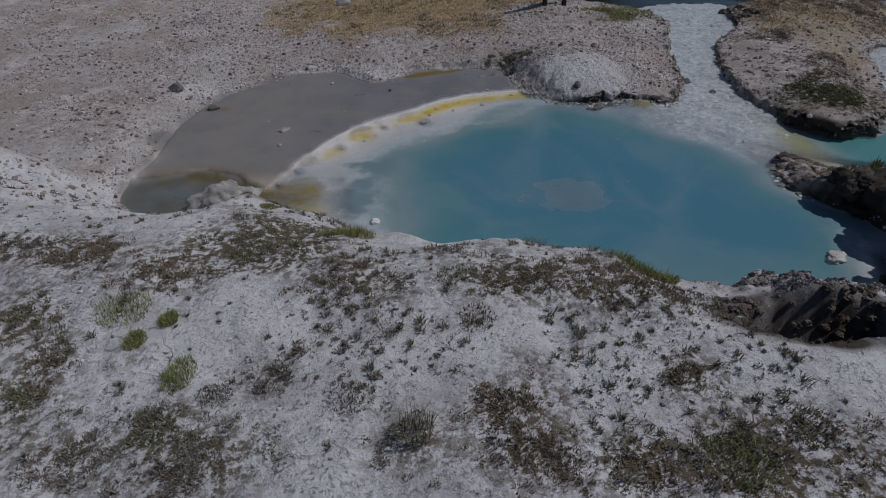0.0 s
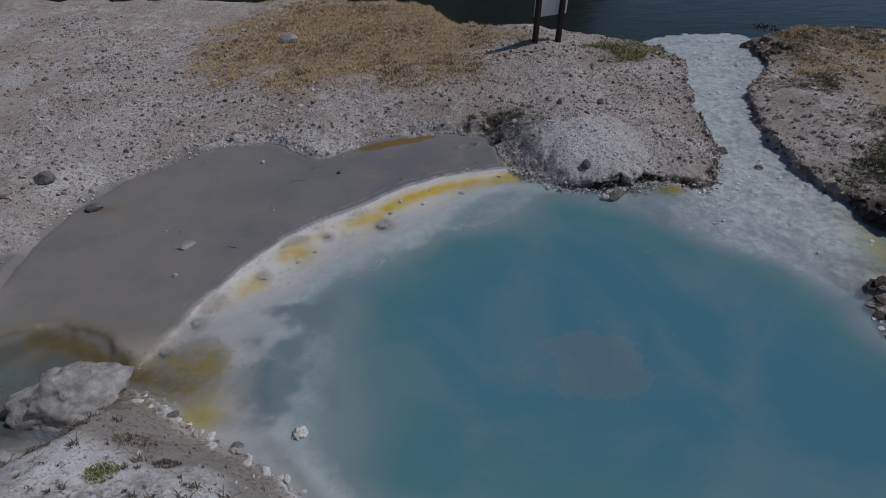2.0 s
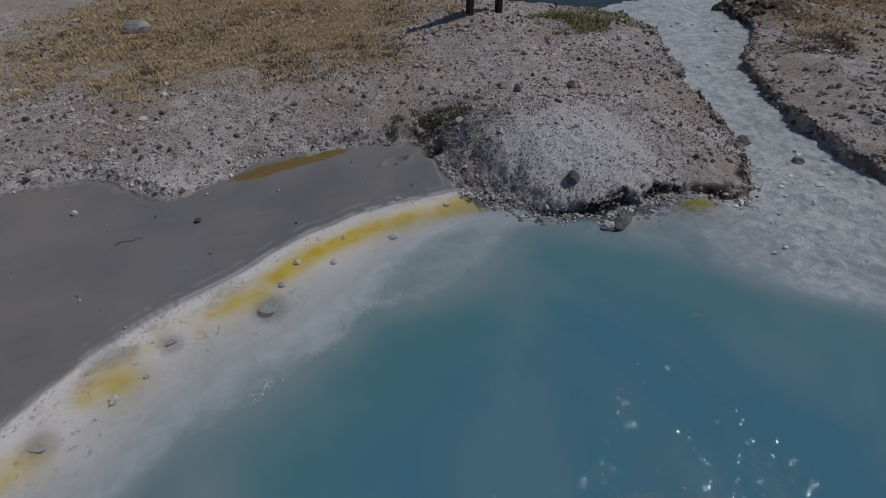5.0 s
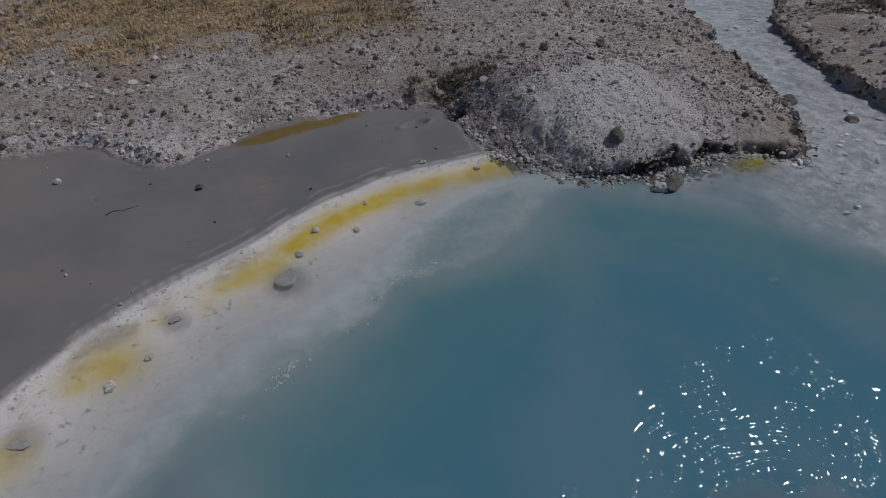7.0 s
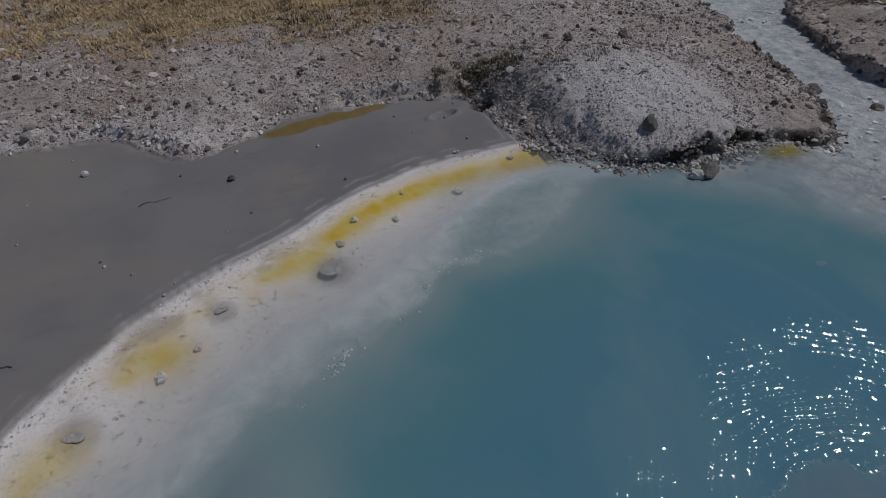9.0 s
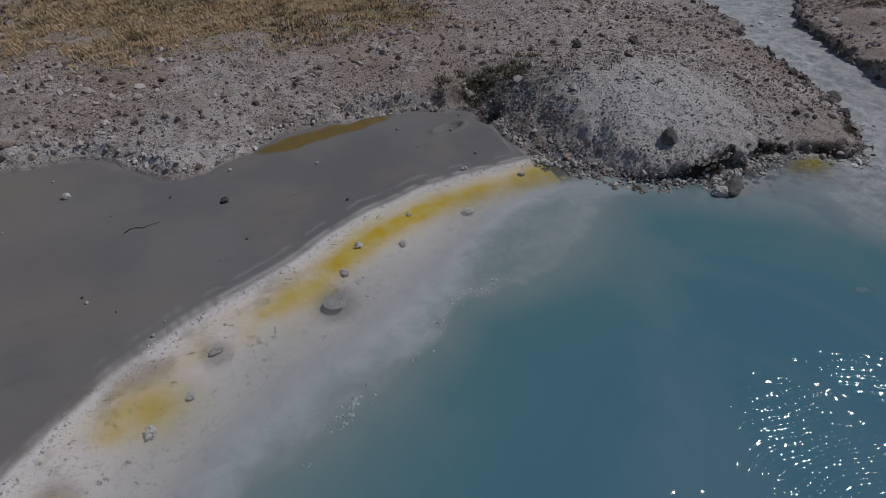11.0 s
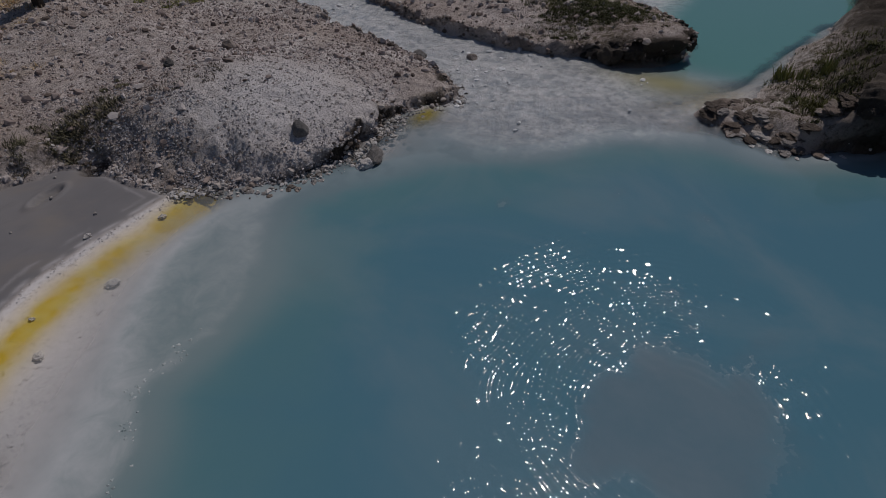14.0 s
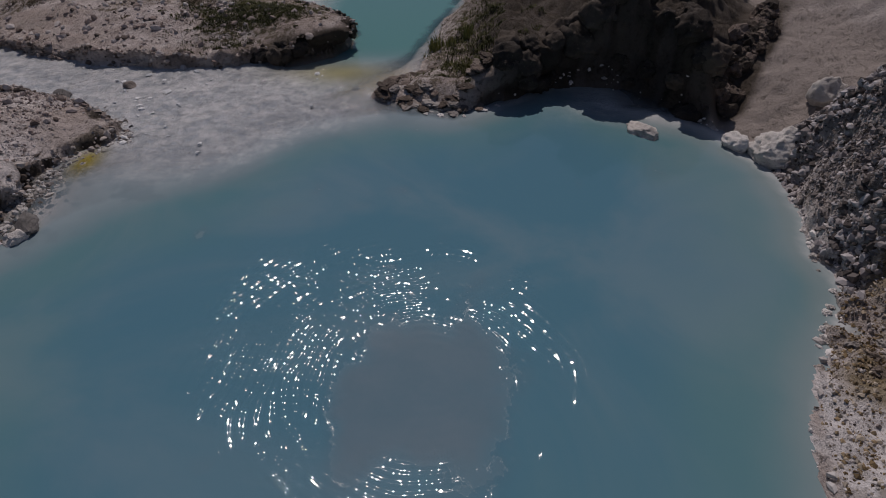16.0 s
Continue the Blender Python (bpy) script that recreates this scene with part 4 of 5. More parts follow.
def litter(name, x, y, size, material, label, category, seed, flat=0.8, level=None):
    """Many small broken stones in one mesh."""
    rs = np.random.RandomState(seed)
    n = len(x)
    shape, tris = (OCTA, OCTA_FACES) if size.max() < 0.03 else (ICO, ICO_FACES)
    v = shape[None] * (1 + 0.8 * (rs.rand(n, len(shape), 1) - 0.5))
    v = v * (0.6 + 0.8 * rs.rand(n, 1, 3))
    v[:, :, 2] *= flat
    a = rs.rand(n) * 2 * np.pi
    c, s_ = np.cos(a)[:, None], np.sin(a)[:, None]
    vx, vy = v[:, :, 0] * c - v[:, :, 1] * s_, v[:, :, 0] * s_ + v[:, :, 1] * c
    z = heights(x, y) if level is None else np.full(n, level)
    if level is None:
        # follow the overhang of the banks
        i, j = np.clip(np.searchsorted(xs, x), 0, len(xs) - 1), np.clip(np.searchsorted(ys, y), 0, len(ys) - 1)
        x, y = x + (lean * slope_x)[j, i], y + (lean * slope_y)[j, i]
    pts = np.stack([x[:, None] + vx * size[:, None] / 2, y[:, None] + vy * size[:, None] / 2, z[:, None] + (v[:, :, 2] + 0.25) * size[:, None] / 2], 2)
    faces = (tris[None] + len(shape) * np.arange(n)[:, None, None]).reshape(-1, 3)
    return tagged(mesh_object(name, pts.reshape(-1, 3), faces, material), label, category, kind="stuff")


def blade_arrays(x, y, z, length, width, spread, seed, rise=0.6):
    """One bent blade for each root; returns its points and faces."""
    rs = np.random.RandomState(seed)
    n = len(x)
    a, out = rs.rand(n) * 2 * np.pi, spread * (0.25 + 0.75 * rs.rand(n))
    length, width = length * (0.6 + 0.8 * rs.rand(n)), width * (0.7 + 0.6 * rs.rand(n))
    dx, dy = np.cos(a), np.sin(a)
    sx, sy = -dy * width / 2, dx * width / 2
    h1, r1 = 0.6 * length * np.sqrt(1 - (0.6 * out) ** 2), 0.6 * length * 0.6 * out
    h2, r2 = h1 + 0.4 * length * np.sqrt(np.clip(1 - out ** 2, 0.02, 1)), r1 + 0.4 * length * out
    h1, h2, zero = h1 * rise, h2 * rise, np.zeros(n)
    pts = np.stack([np.stack([x - sx, y - sy, z - 0.01], 1), np.stack([x + sx, y + sy, z - 0.01], 1),
                    np.stack([x + dx * r1 + sx * 0.8, y + dy * r1 + sy * 0.8, z + h1], 1), np.stack([x + dx * r1 - sx * 0.8, y + dy * r1 - sy * 0.8, z + h1], 1),
                    np.stack([x + dx * r2, y + dy * r2, z + h2 + zero], 1)], 1)
    k = 5 * np.arange(n)[:, None]
    faces = np.concatenate([k + np.array([[0, 1, 2]]), k + np.array([[0, 2, 3]]), k + np.array([[3, 2, 4]])])
    return pts.reshape(-1, 3), faces


def sward(name, x, y, length, width, spread, material, label, category, seed):
    pts, faces = blade_arrays(x, y, heights(x, y), length, width, spread, seed)
    return tagged(mesh_object(name, pts, faces, material, False), label, category, kind="stuff")


def tuft(name, x, y, radius, length, count, material, label, seed, width=0.006, spread=0.9, group="", category="plant", z=None):
    """One clump of blades as a thing of its own, standing at its root."""
    rs = np.random.RandomState(seed)
    r, a = radius * np.sqrt(rs.rand(count)), rs.rand(count) * 2 * np.pi
    bx, by = x + r * np.cos(a) * (0.7 + 0.6 * rs.rand()), y + r * np.sin(a)
    bz = heights(bx, by) if z is None else np.full(count, z)
    pts, faces = blade_arrays(bx, by, bz, length * (1.15 - 0.5 * r / radius), width, spread, seed + 1, 0.8)
    root = np.array([x, y, height_at(x, y) if z is None else z])
    ob = mesh_object(name, pts - root, faces, material, False)
    ob.location = root
    return tagged(ob, label, category, group)


def spots(n, x0, x1, y0, y1, seed, chance):
    """Up to n places in a stretch of the plan, kept by a chance from 0 to 1."""
    rs = np.random.RandomState(seed)
    x, y = x0 + (x1 - x0) * rs.rand(n), y0 + (y1 - y0) * rs.rand(n)
    keep = rs.rand(n) < chance(x, y)
    return x[keep], y[keep]


def on_land(x, y, margin=0.02):
    return signed(BASIN, x, y) < -margin


# ---- far bank ----
def far_woods():
    rs = np.random.RandomState(3)
    verts, faces, base = [], [], 0
    for _ in range(190):
        x, y, h = rs.uniform(-80, 20), rs.uniform(60, 82), rs.uniform(26, 42)
        tiers = 11
        for k in range(tiers):
            z0 = h * (0.06 + 0.90 * k / tiers)
            r = (h * 0.17) * (1 - k / tiers) + 0.25
            n = 9
            a = np.arange(n) * 2 * np.pi / n + rs.rand() * 3
            rr = r * (0.65 + 0.6 * rs.rand(n))
            ring = np.stack([x + rr * np.cos(a), y + rr * np.sin(a), z0 - 0.12 * r + 0.5 * rs.rand(n)], 1)
            verts += [ring, [(x, y, z0 + h * 0.17)]]
            faces += [(base + i, base + (i + 1) % n, base + n) for i in range(n)]
            base += n + 1
    ob = mesh_object("far_woods", np.vstack(verts), np.array(faces), leaf_material("conifer_needles", (0.012, 0.022, 0.012), (0.035, 0.05, 0.028), (0.02, 0.03, 0.02)))
    tagged(ob, "dark conifer wood on the far bank of the river", "trees", kind="stuff")


far_woods()

# ---- sign ----
def box(sx, sy, sz, bevel=0.004):
    bm = bmesh.new()
    bmesh.ops.create_cube(bm, size=1.0)
    for v in bm.verts:
        v.co = Vector((v.co.x * sx, v.co.y * sy, (v.co.z + 0.5) * sz))
    bmesh.ops.bevel(bm, geom=bm.edges[:], offset=bevel, segments=2, affect="EDGES")
    return bm


def signboard():
    base = new("information_sign")
    ax, ay, bx, by = 2.19, 13.18, 2.68, 13.34
    base.location = (ax, ay, 0)
    turn = math.degrees(math.atan2(by - ay, bx - ax))
    for x, y in ((ax, ay), (bx, by)):
        p = part("post", box(0.085, 0.085, 1.25, 0.006), POST_WOOD, base, "dark square timber post")
        p.matrix_local = pose(x - ax, y - ay, height_at(x, y) - 0.12, 0, 0, turn)
    g = 0.5 * (height_at(ax, ay) + height_at(bx, by))
    b = part("board", box(0.70, 0.035, 0.56, 0.008), BOARD_BACK, base, "pale grey back of the board")
    b.matrix_local = pose((bx - ax) / 2 + 0.03, (by - ay) / 2, g + 0.47, 0, 0, turn) @ pose(0.02, 0.062, 0)
    for dx in (-0.12, 0.06):
        bm = bmesh.new()
        bmesh.ops.create_cone(bm, cap_ends=True, segments=10, radius1=0.018, radius2=0.014, depth=0.012)
        k = part("bolt", bm, METAL, b)
        k.matrix_local = pose(dx, -0.02, 0.30, 90)
    tagged(base, "dark timber sign with a pale board, seen from behind", "sign")


signboard()

# ---- vents ----
VENT = stone_material("grey_vent_mud", (0.36, 0.355, 0.35), (0.48, 0.475, 0.465), (0.60, 0.59, 0.58), 0.7, 12.0)


def vent(x, y, radius, seed):
    """A low mud mound with a sunken mouth."""
    rnd_ = random.Random(seed)
    bm = bmesh.new()
    rings = [(0.05, -0.05), (0.35, -0.045), (0.50, -0.01), (0.66, 0.028), (0.82, 0.02), (1.0, 0.0), (1.25, -0.04)]
    rows = []
    for q, h in rings:
        row = []
        for k in range(20):
            a = k * math.pi / 10
            w = 1 + 0.14 * math.sin(2 * a + seed) + 0.10 * math.sin(3 * a + 2 * seed) + rnd_.uniform(-0.05, 0.05)
            row.append(bm.verts.new((radius * q * w * math.cos(a), 0.75 * radius * q * w * math.sin(a), radius * (h + rnd_.uniform(-0.03, 0.03)))))
        rows.append(row)
    bm.faces.new(rows[0])
    for r0, r1 in zip(rows, rows[1:]):
        for k in range(20):
            bm.faces.new((r0[k], r1[k], r1[(k + 1) % 20], r0[(k + 1) % 20])).smooth = True
    ob = part("mud_vent", bm, VENT)
    ob.matrix_world = pose(x, y, max(height_at(x, y), -0.01) + 0.001, 0, 0, 20 - 13 * seed)
    tagged(ob, "small grey mud vent with a sunken mouth in the white shallows", "vent", "vents of the shelf")


for k, (x, y, r) in enumerate(((-0.82, 8.39, 0.08), (-1.48, 8.22, 0.035), (-2.13, 7.58, 0.045), (-1.79, 7.18, 0.035), (-2.89, 6.65, 0.05), (-2.67, 7.0, 0.06))):
    vent(x, y, 0.8 * r, k)

# ---- single stones ----
stone("dark_stone", 1.87, 9.09, (0.17, 0.14, 0.16), ROCK_DARK, "dark grey angular stone lying on the white dome", 5, 30, 0.2, 0.05, 9)
stone("dark_stone", 1.93, 10.66, (0.11, 0.09, 0.09), ROCK_DARK, "small dark stone near the dome's crest", 6, 80)
stone("dark_stone", 2.62, 10.72, (0.15, 0.12, 0.11), ROCK_BROWN, "brown stone on the dome's gravel", 7, 10)
stone("stream_stone", 4.03, 9.53, (0.26, 0.17, 0.14), ROCK_DARK, "dark stone wetted by the stream at its edge", 8, 20, 0.3, z=-0.02)
stone("stream_stone", 4.32, 9.05, (0.14, 0.12, 0.1), ROCK_BROWN, "brown stone lying in the pale stream", 9, 70, 0.4, z=0.0)
stone("rim_stone", 2.12, 8.60, (0.28, 0.13, 0.12), ROCK_DARK, "dark splintered stone with a white crust in the water", 10, 35, 0.3, 0.2, 6, z=0.0)
stone("rim_stone", 1.97, 8.58, (0.16, 0.14, 0.09), ROCK_PALE, "white crusted stone beside the dark splinter", 11, 10, 0.3, 0.2, z=0.0)
stone("mud_stone", -4.32, 9.07, (0.22, 0.15, 0.12), ROCK_DARK, "dark brown stone on the grey mud flat", 12, 10)
stone("mud_stone", -1.37, 9.57, (0.065, 0.055, 0.05), ROCK_DARK, "small dark stone with a pale cap on grey mud", 13, 50)
stone("mud_stone", -2.42, 9.97, (0.065, 0.055, 0.05), ROCK_PALE, "small pale stone on grey mud", 14, 15)
stone("mud_stone", -3.03, 7.68, (0.065, 0.055, 0.05), ROCK_PALE, "pale pebble on grey mud", 15, 15)
stone("mud_stone", -3.06, 8.19, (0.26, 0.16, 0.05), ROCK_GREY, "flat grey slab sunk in the mud", 16, 35, 0.4)
stone("ground_stone", -5.0, 9.55, (0.24, 0.20, 0.2), ROCK_DARK, "dark brown stone on the pale gravel", 17, 60)
stone("grass_stone", -2.47, 14.5, (0.42, 0.34, 0.24), ROCK_GREY, "grey weathered stone among golden grass", 18, 20)
for k, (x, y, w) in enumerate([(0.21, 9.0, 0.13), (-0.6, 8.83, 0.10), (-0.31, 8.79, 0.10), (-0.73, 8.62, 0.10), (0.76, 9.30, 0.09), (0.35, 9.44, 0.08), (-1.6, 7.99, 0.09), (-1.78, 7.83, 0.12), (-0.2, 9.05, 0.05)]):
    w *= 0.36
    stone("sulphur_stone", x, y, (w * 1.7, w * 1.3, w * 0.5 + 0.012), CRUST_WHITE, "small white crusted stone on the yellow sulphur rim", 30 + k, 40 * k, 0.15, 0.38, 4, group="stones on the sulphur rim")
stone("boulder", -3.52, 6.18, (0.92, 0.70, 0.62), BOULDER, "large grey boulder with a pale crusted crown in the shallows", 22, 25, 0.38, 0.15, 9, 5, z=-0.05, category="boulder")
stone("boulder", -3.02, 5.95, (0.30, 0.2, 0.12), ROCK_GREY, "grey sandy lump beside the large boulder", 23, -20, 0.35, 0.16, 5, 4, z=-0.02, category="boulder")
stone("boulder", 3.36, 3.84, (0.22, 0.19, 0.18), CRUST_WHITE, "pale crusted boulder at the water's edge", 24, 15, 0.3, 0.18, 9, 4, z=0.0, category="boulder")
stone("boulder", 3.18, 3.58, (0.44, 0.38, 0.36), ROCK_PALE, "pale crusted boulder with an ochre foot", 25, 60, 0.3, 0.17, 9, 5, z=0.0, category="boulder")
stone("boulder", 3.60, 3.16, (0.28, 0.26, 0.28), ROCK_PALE, "rounded white boulder in the bay", 26, 0, 0.25, 0.17, 8, 4, category="boulder")
stone("shore_lump", 3.58, 4.48, (0.30, 0.20, 0.12), ROCK_PALE, "white sinter lump standing out of the water", 27, 20, 0.4, 0.25, 4, 4, z=0.0)
for k, (lx, ly, lw, lz) in enumerate(((0.03, 4.66, 0.30, 0.085), (-0.20, 4.69, 0.30, 0.05), (-0.45, 4.69, 0.26, 0.075))):
    stone("shore_lump", lx, ly, (lw, 0.17, lz), CRUST_WHITE, "ragged white sinter lump at the foot of the bank", 28 + 3 * k, 8 - 9 * k, 0.40, 0.28, 4, 3, z=0.0, group="sinter lumps at the foot of the bank")
stone("shore_lump", -1.60, 5.62, (0.15, 0.11, 0.10), CRUST_WHITE, "small white lump in the milky shallows", 40, 15, 0.55, 0.25, 4, 4, z=0.0)
rnd = random.Random(4)
for k in range(26):
    s0 = k / 25
    x, y = -2.95 + 1.40 * s0 + rnd.uniform(-0.05, 0.05), 6.14 - 0.98 * s0 ** 0.95 + rnd.uniform(-0.08, 0.03)
    w = rnd.uniform(0.03, 0.10)
    stone("shore_stone", x, y, (w * 1.3, w * 0.9, w * 0.5), rnd.choice((CRUST_WHITE, CRUST_WHITE, BOULDER, ROCK_PALE)), "white crusted stone along the shore", 60 + k, rnd.uniform(0, 180), 0.35, 0.36, 4, group="stones along the shore", z=max(height_at(x, y), 0.0))
foot = smooth(DOME_EDGE[1:8], steps=12)
for k in range(90):
    p = foot[int(rnd.random() ** 0.9 * (len(foot) - 1))]
    x, y = p[0] + rnd.uniform(-0.06, 0.06), p[1] - rnd.uniform(0.0, 0.16)
    w = rnd.uniform(0.018, 0.062)
    stone("foot_stone", x, y, (w * 1.2, w * 0.85, w * 0.6), rnd.choice((ROCK_PALE, ROCK_GREY, ROCK_BROWN)), "small rounded stone at the foot of the dome", 100 + k, rnd.uniform(0, 180), 0.2, 0.36, 5, 2, "stones at the dome's foot", z=max(height_at(x, y), -0.01))
for k in range(34):
    x, y = rnd.uniform(-3.6, 0.7), rnd.uniform(8.2, 10.3)
    if signed(MUD, np.array([x]), np.array([y]))[0] < 0.1 or signed(BASIN, np.array([x]), np.array([y]))[0] < 0.05:
        continue
    w = rnd.uniform(0.012, 0.035)
    stone("mud_pebble", x, y, (w, w * 0.85, w * 0.7), rnd.choice((ROCK_PALE, ROCK_DARK, ROCK_GREY)), "small pebble lying on the grey mud", 180 + k, rnd.uniform(0, 180), 0.2, 0.12, 6, 2, "pebbles on the mud")
# ledges of the cape, and the cliff coloured dark for its shade
def leaned(x, y):
    """The ground's place where the bank leans out."""
    i, j = min(np.searchsorted(xs, x), len(xs) - 1), min(np.searchsorted(ys, y), len(ys) - 1)
    return x + lean[j, i] * slope_x[j, i], y + lean[j, i] * slope_y[j, i], float(gz[j, i])


for k in range(150):
    x, y = rnd.uniform(3.8, 4.7), rnd.uniform(5.5, 6.7)
    d = -signed(BASIN, np.array([x]), np.array([y]))[0]
    if not -0.06 < d < 0.26:
        continue
    w = rnd.uniform(0.03, 0.08) if d < 0.0 else rnd.uniform(0.06, 0.20)
    rock = CRUST_WHITE if d < 0.0 else rnd.choice((LEDGE, LEDGE, ROCK_BROWN, ROCK_GREY))
    stone("ledge_stone", x, y, (w * 1.3, w * 0.8, w * 0.26), rock, "white crusted slab at the cape's waterline" if d < 0.0 else "thin brown layered slab on the low cape", 220 + k, rnd.uniform(-30, 60), 0.25, 0.34, 9, 3, "slabs of the cape", z=max(height_at(x, y), 0.0))
# rocks that roughen the cliff, their colour darkened for its shade
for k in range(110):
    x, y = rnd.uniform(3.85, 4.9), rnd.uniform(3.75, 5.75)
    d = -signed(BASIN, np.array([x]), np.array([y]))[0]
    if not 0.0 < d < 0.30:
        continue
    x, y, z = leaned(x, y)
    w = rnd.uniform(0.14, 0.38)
    stone("cliff_rock", x, y, (w, w * 0.9, w * 0.8), SHADED_ROCK, "jagged rock standing out of the cliff, painted near black for shade", 500 + k, rnd.uniform(0, 180), 0.5, 0.24, 9, 4, "rocks of the black cliff", z=z)
# rocks added to paint the islet tip's hollow dark as in shade
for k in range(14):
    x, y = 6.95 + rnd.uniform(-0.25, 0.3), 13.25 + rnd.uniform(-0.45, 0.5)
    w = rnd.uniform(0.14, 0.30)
    stone("cliff_rock", x, y, (w, w * 0.9, w * 0.8), SHADED_ROCK, "rock added in the hollow at the islet's tip, painted dark for shade", 700 + k, rnd.uniform(0, 180), 0.5, 0.24, 9, 3, "rocks at the islet's tip", z=max(height_at(x, y), 0.0))
# dark rocks added to stand for the shade under the islet's overhang
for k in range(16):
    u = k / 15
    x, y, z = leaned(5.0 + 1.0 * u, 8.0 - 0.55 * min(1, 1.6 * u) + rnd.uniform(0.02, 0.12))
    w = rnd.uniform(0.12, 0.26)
    stone("cliff_rock", x, y, (w, w * 0.9, w * 0.8), SHADED_ROCK, "rock added under the islet's overhang, painted dark for shade", 600 + k, rnd.uniform(0, 180), 0.5, 0.3, 5, 4, "rocks under the islet", z=max(z * 0.6, 0.0))
for k in range(60):
    u = rnd.random()
    x, y = 3.85 + 1.3 * u + rnd.uniform(-0.1, 0.1), 3.82 - 0.78 * u + rnd.uniform(-0.08, 0.14)
    w = rnd.uniform(0.07, 0.22)
    stone("wall_rock", x, y, (w, w * 0.9, w * 0.9), rnd.choice((SHADED_ROCK, LEDGE, LEDGE)), "dark brown rock where the cliff meets the pale bay", 800 + k, rnd.uniform(0, 180), 0.5, 0.34, 6, 3, "rocks beside the bay", z=max(height_at(x, y), 0.0))
# crumbling bank under the hill
crag_line = smooth([(3.1, 3.5), (2.6, 3.62), (2.1, 3.72), (1.75, 3.78), (1.3, 4.03), (0.95, 4.25), (0.5, 4.4)], steps=10)
for k in range(80):
    p = crag_line[rnd.randrange(45)]
    x, y = p[0] + rnd.uniform(-0.12, 0.1), p[1] + rnd.uniform(-0.34, 0.14)
    d = -signed(BASIN, np.array([x]), np.array([y]))[0]
    w = rnd.uniform(0.02, 0.05) if d < 0.05 else rnd.uniform(0.025, 0.07)
    rock = rnd.choice((CRUST_WHITE, CRUST_WHITE, ROCK_PALE)) if d < 0.05 else rnd.choice((ROCK_BROWN, ROCK_GREY, ROCK_BROWN))
    stone("bank_stone", x, y, (w * 1.2, w, w * 0.8), rock, "white crusted stone at the foot of the bank" if d < 0.05 else "rough brown stone set in the crumbling bank", 260 + k, rnd.uniform(0, 180), 0.5, 0.42, 4, 3, "stones of the crumbling bank", z=max(height_at(x, y), 0.0))

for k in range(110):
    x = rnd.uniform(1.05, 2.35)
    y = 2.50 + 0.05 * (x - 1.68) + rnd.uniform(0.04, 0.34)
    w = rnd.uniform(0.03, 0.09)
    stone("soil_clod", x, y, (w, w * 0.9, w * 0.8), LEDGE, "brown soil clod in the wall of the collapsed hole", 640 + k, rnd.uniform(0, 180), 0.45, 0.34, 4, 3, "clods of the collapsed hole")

# ---- loose ground cover ----
MEADOW = smooth([(-3.5, 15.2), (-3.3, 13.2), (-2.4, 12.4), (-0.75, 12.25), (0.4, 12.4), (1.1, 13.2), (1.5, 14.4), (0.7, 16.6), (-2.6, 17.3)], True)
rs = np.random.RandomState(21)
x, y = spots(21000, -6.0, 5.0, 9.0, 15.5, 22, lambda a, b: on_land(a, b, 0.03) * (signed(RIVER, a, b) < -0.3) * (0.35 + 0.55 * ramp01(fbm(a, b, 0.8, 3, 71.0), -0.2, 0.4)) * (1 - 0.97 * ramp01(gauss(a, b, 2.15, 9.6, 0.9, 0.8), 0.25, 0.6)) * (1 - 0.9 * ramp01(signed(MEADOW, a, b), -0.2, 0.3)))
litter("gravel", x, y, 0.019 + 0.055 * rs.rand(len(x)) ** 5, GRAVEL, "brown and pink gravel scattered over the flat", "gravel", 23)
x, y = spots(80000, -6.0, 5.0, 9.2, 15.0, 82, lambda a, b: on_land(a, b, 0.03) * (signed(RIVER, a, b) < -0.3) * (0.2 + 0.7 * ramp01(fbm(a, b, 0.6, 3, 73.0), -0.3, 0.4)) * (1 - 0.9 * ramp01(gauss(a, b, 2.15, 9.6, 0.9, 0.8), 0.25, 0.6)) * (1 - 0.9 * ramp01(signed(MEADOW, a, b), -0.2, 0.3)))
litter("fine_gravel", x, y, 0.010 + 0.0195 * rs.rand(len(x)) ** 2, GRAVEL, "fine brown and grey gravel over the flat", "gravel", 83)
x, y = spots(18000, -10.0, -4.6, 5.2, 16.5, 182, lambda a, b: on_land(a, b, 0.03) * ((a < -6) | (b < 9.2)) * (0.1 + 0.9 * ramp01(fbm(a, b, 0.7, 3, 75.0), -0.3, 0.4)) * (1 - 0.8 * gauss(a, b, -6.6, 12.6, 1.0, 0.7)))
litter("west_gravel", x, y, 0.015 + 0.05 * np.random.RandomState(183).rand(len(x)) ** 3, GRAVEL, "brown and grey gravel over the western bank", "gravel", 184)
x, y = spots(900, 2.4, 4.7, 6.9, 9.6, 84, lambda a, b: (signed(DEEP, a, b) < 0.05) * (signed(BASIN, a, b) > 0.03) * 0.6)
litter("stream_pebbles", x, y, 0.03 + 0.07 * rs.rand(len(x)) ** 2, grain_material("pale_pebbles", [(0.30, 0.30, 0.30), (0.48, 0.48, 0.48), (0.62, 0.62, 0.61)]), "pale pebbles under the shallow stream", "gravel", 85, 0.5)
x, y = spots(1500, 2.6, 6.4, 7.0, 14.0, 186, lambda a, b: (signed(DEEP, a, b) < -0.05) * (signed(BASIN, a, b) > 0.04) * ramp01(a + 0.45 * (9.0 - b), 2.8, 3.4) * (1 - ramp01(a, 4.6, 5.0) * ramp01(b, 8.6, 8.2)) * ramp01(fbm(a, b, 0.5, 3, 113.0), -0.1, 0.4) * 0.6)
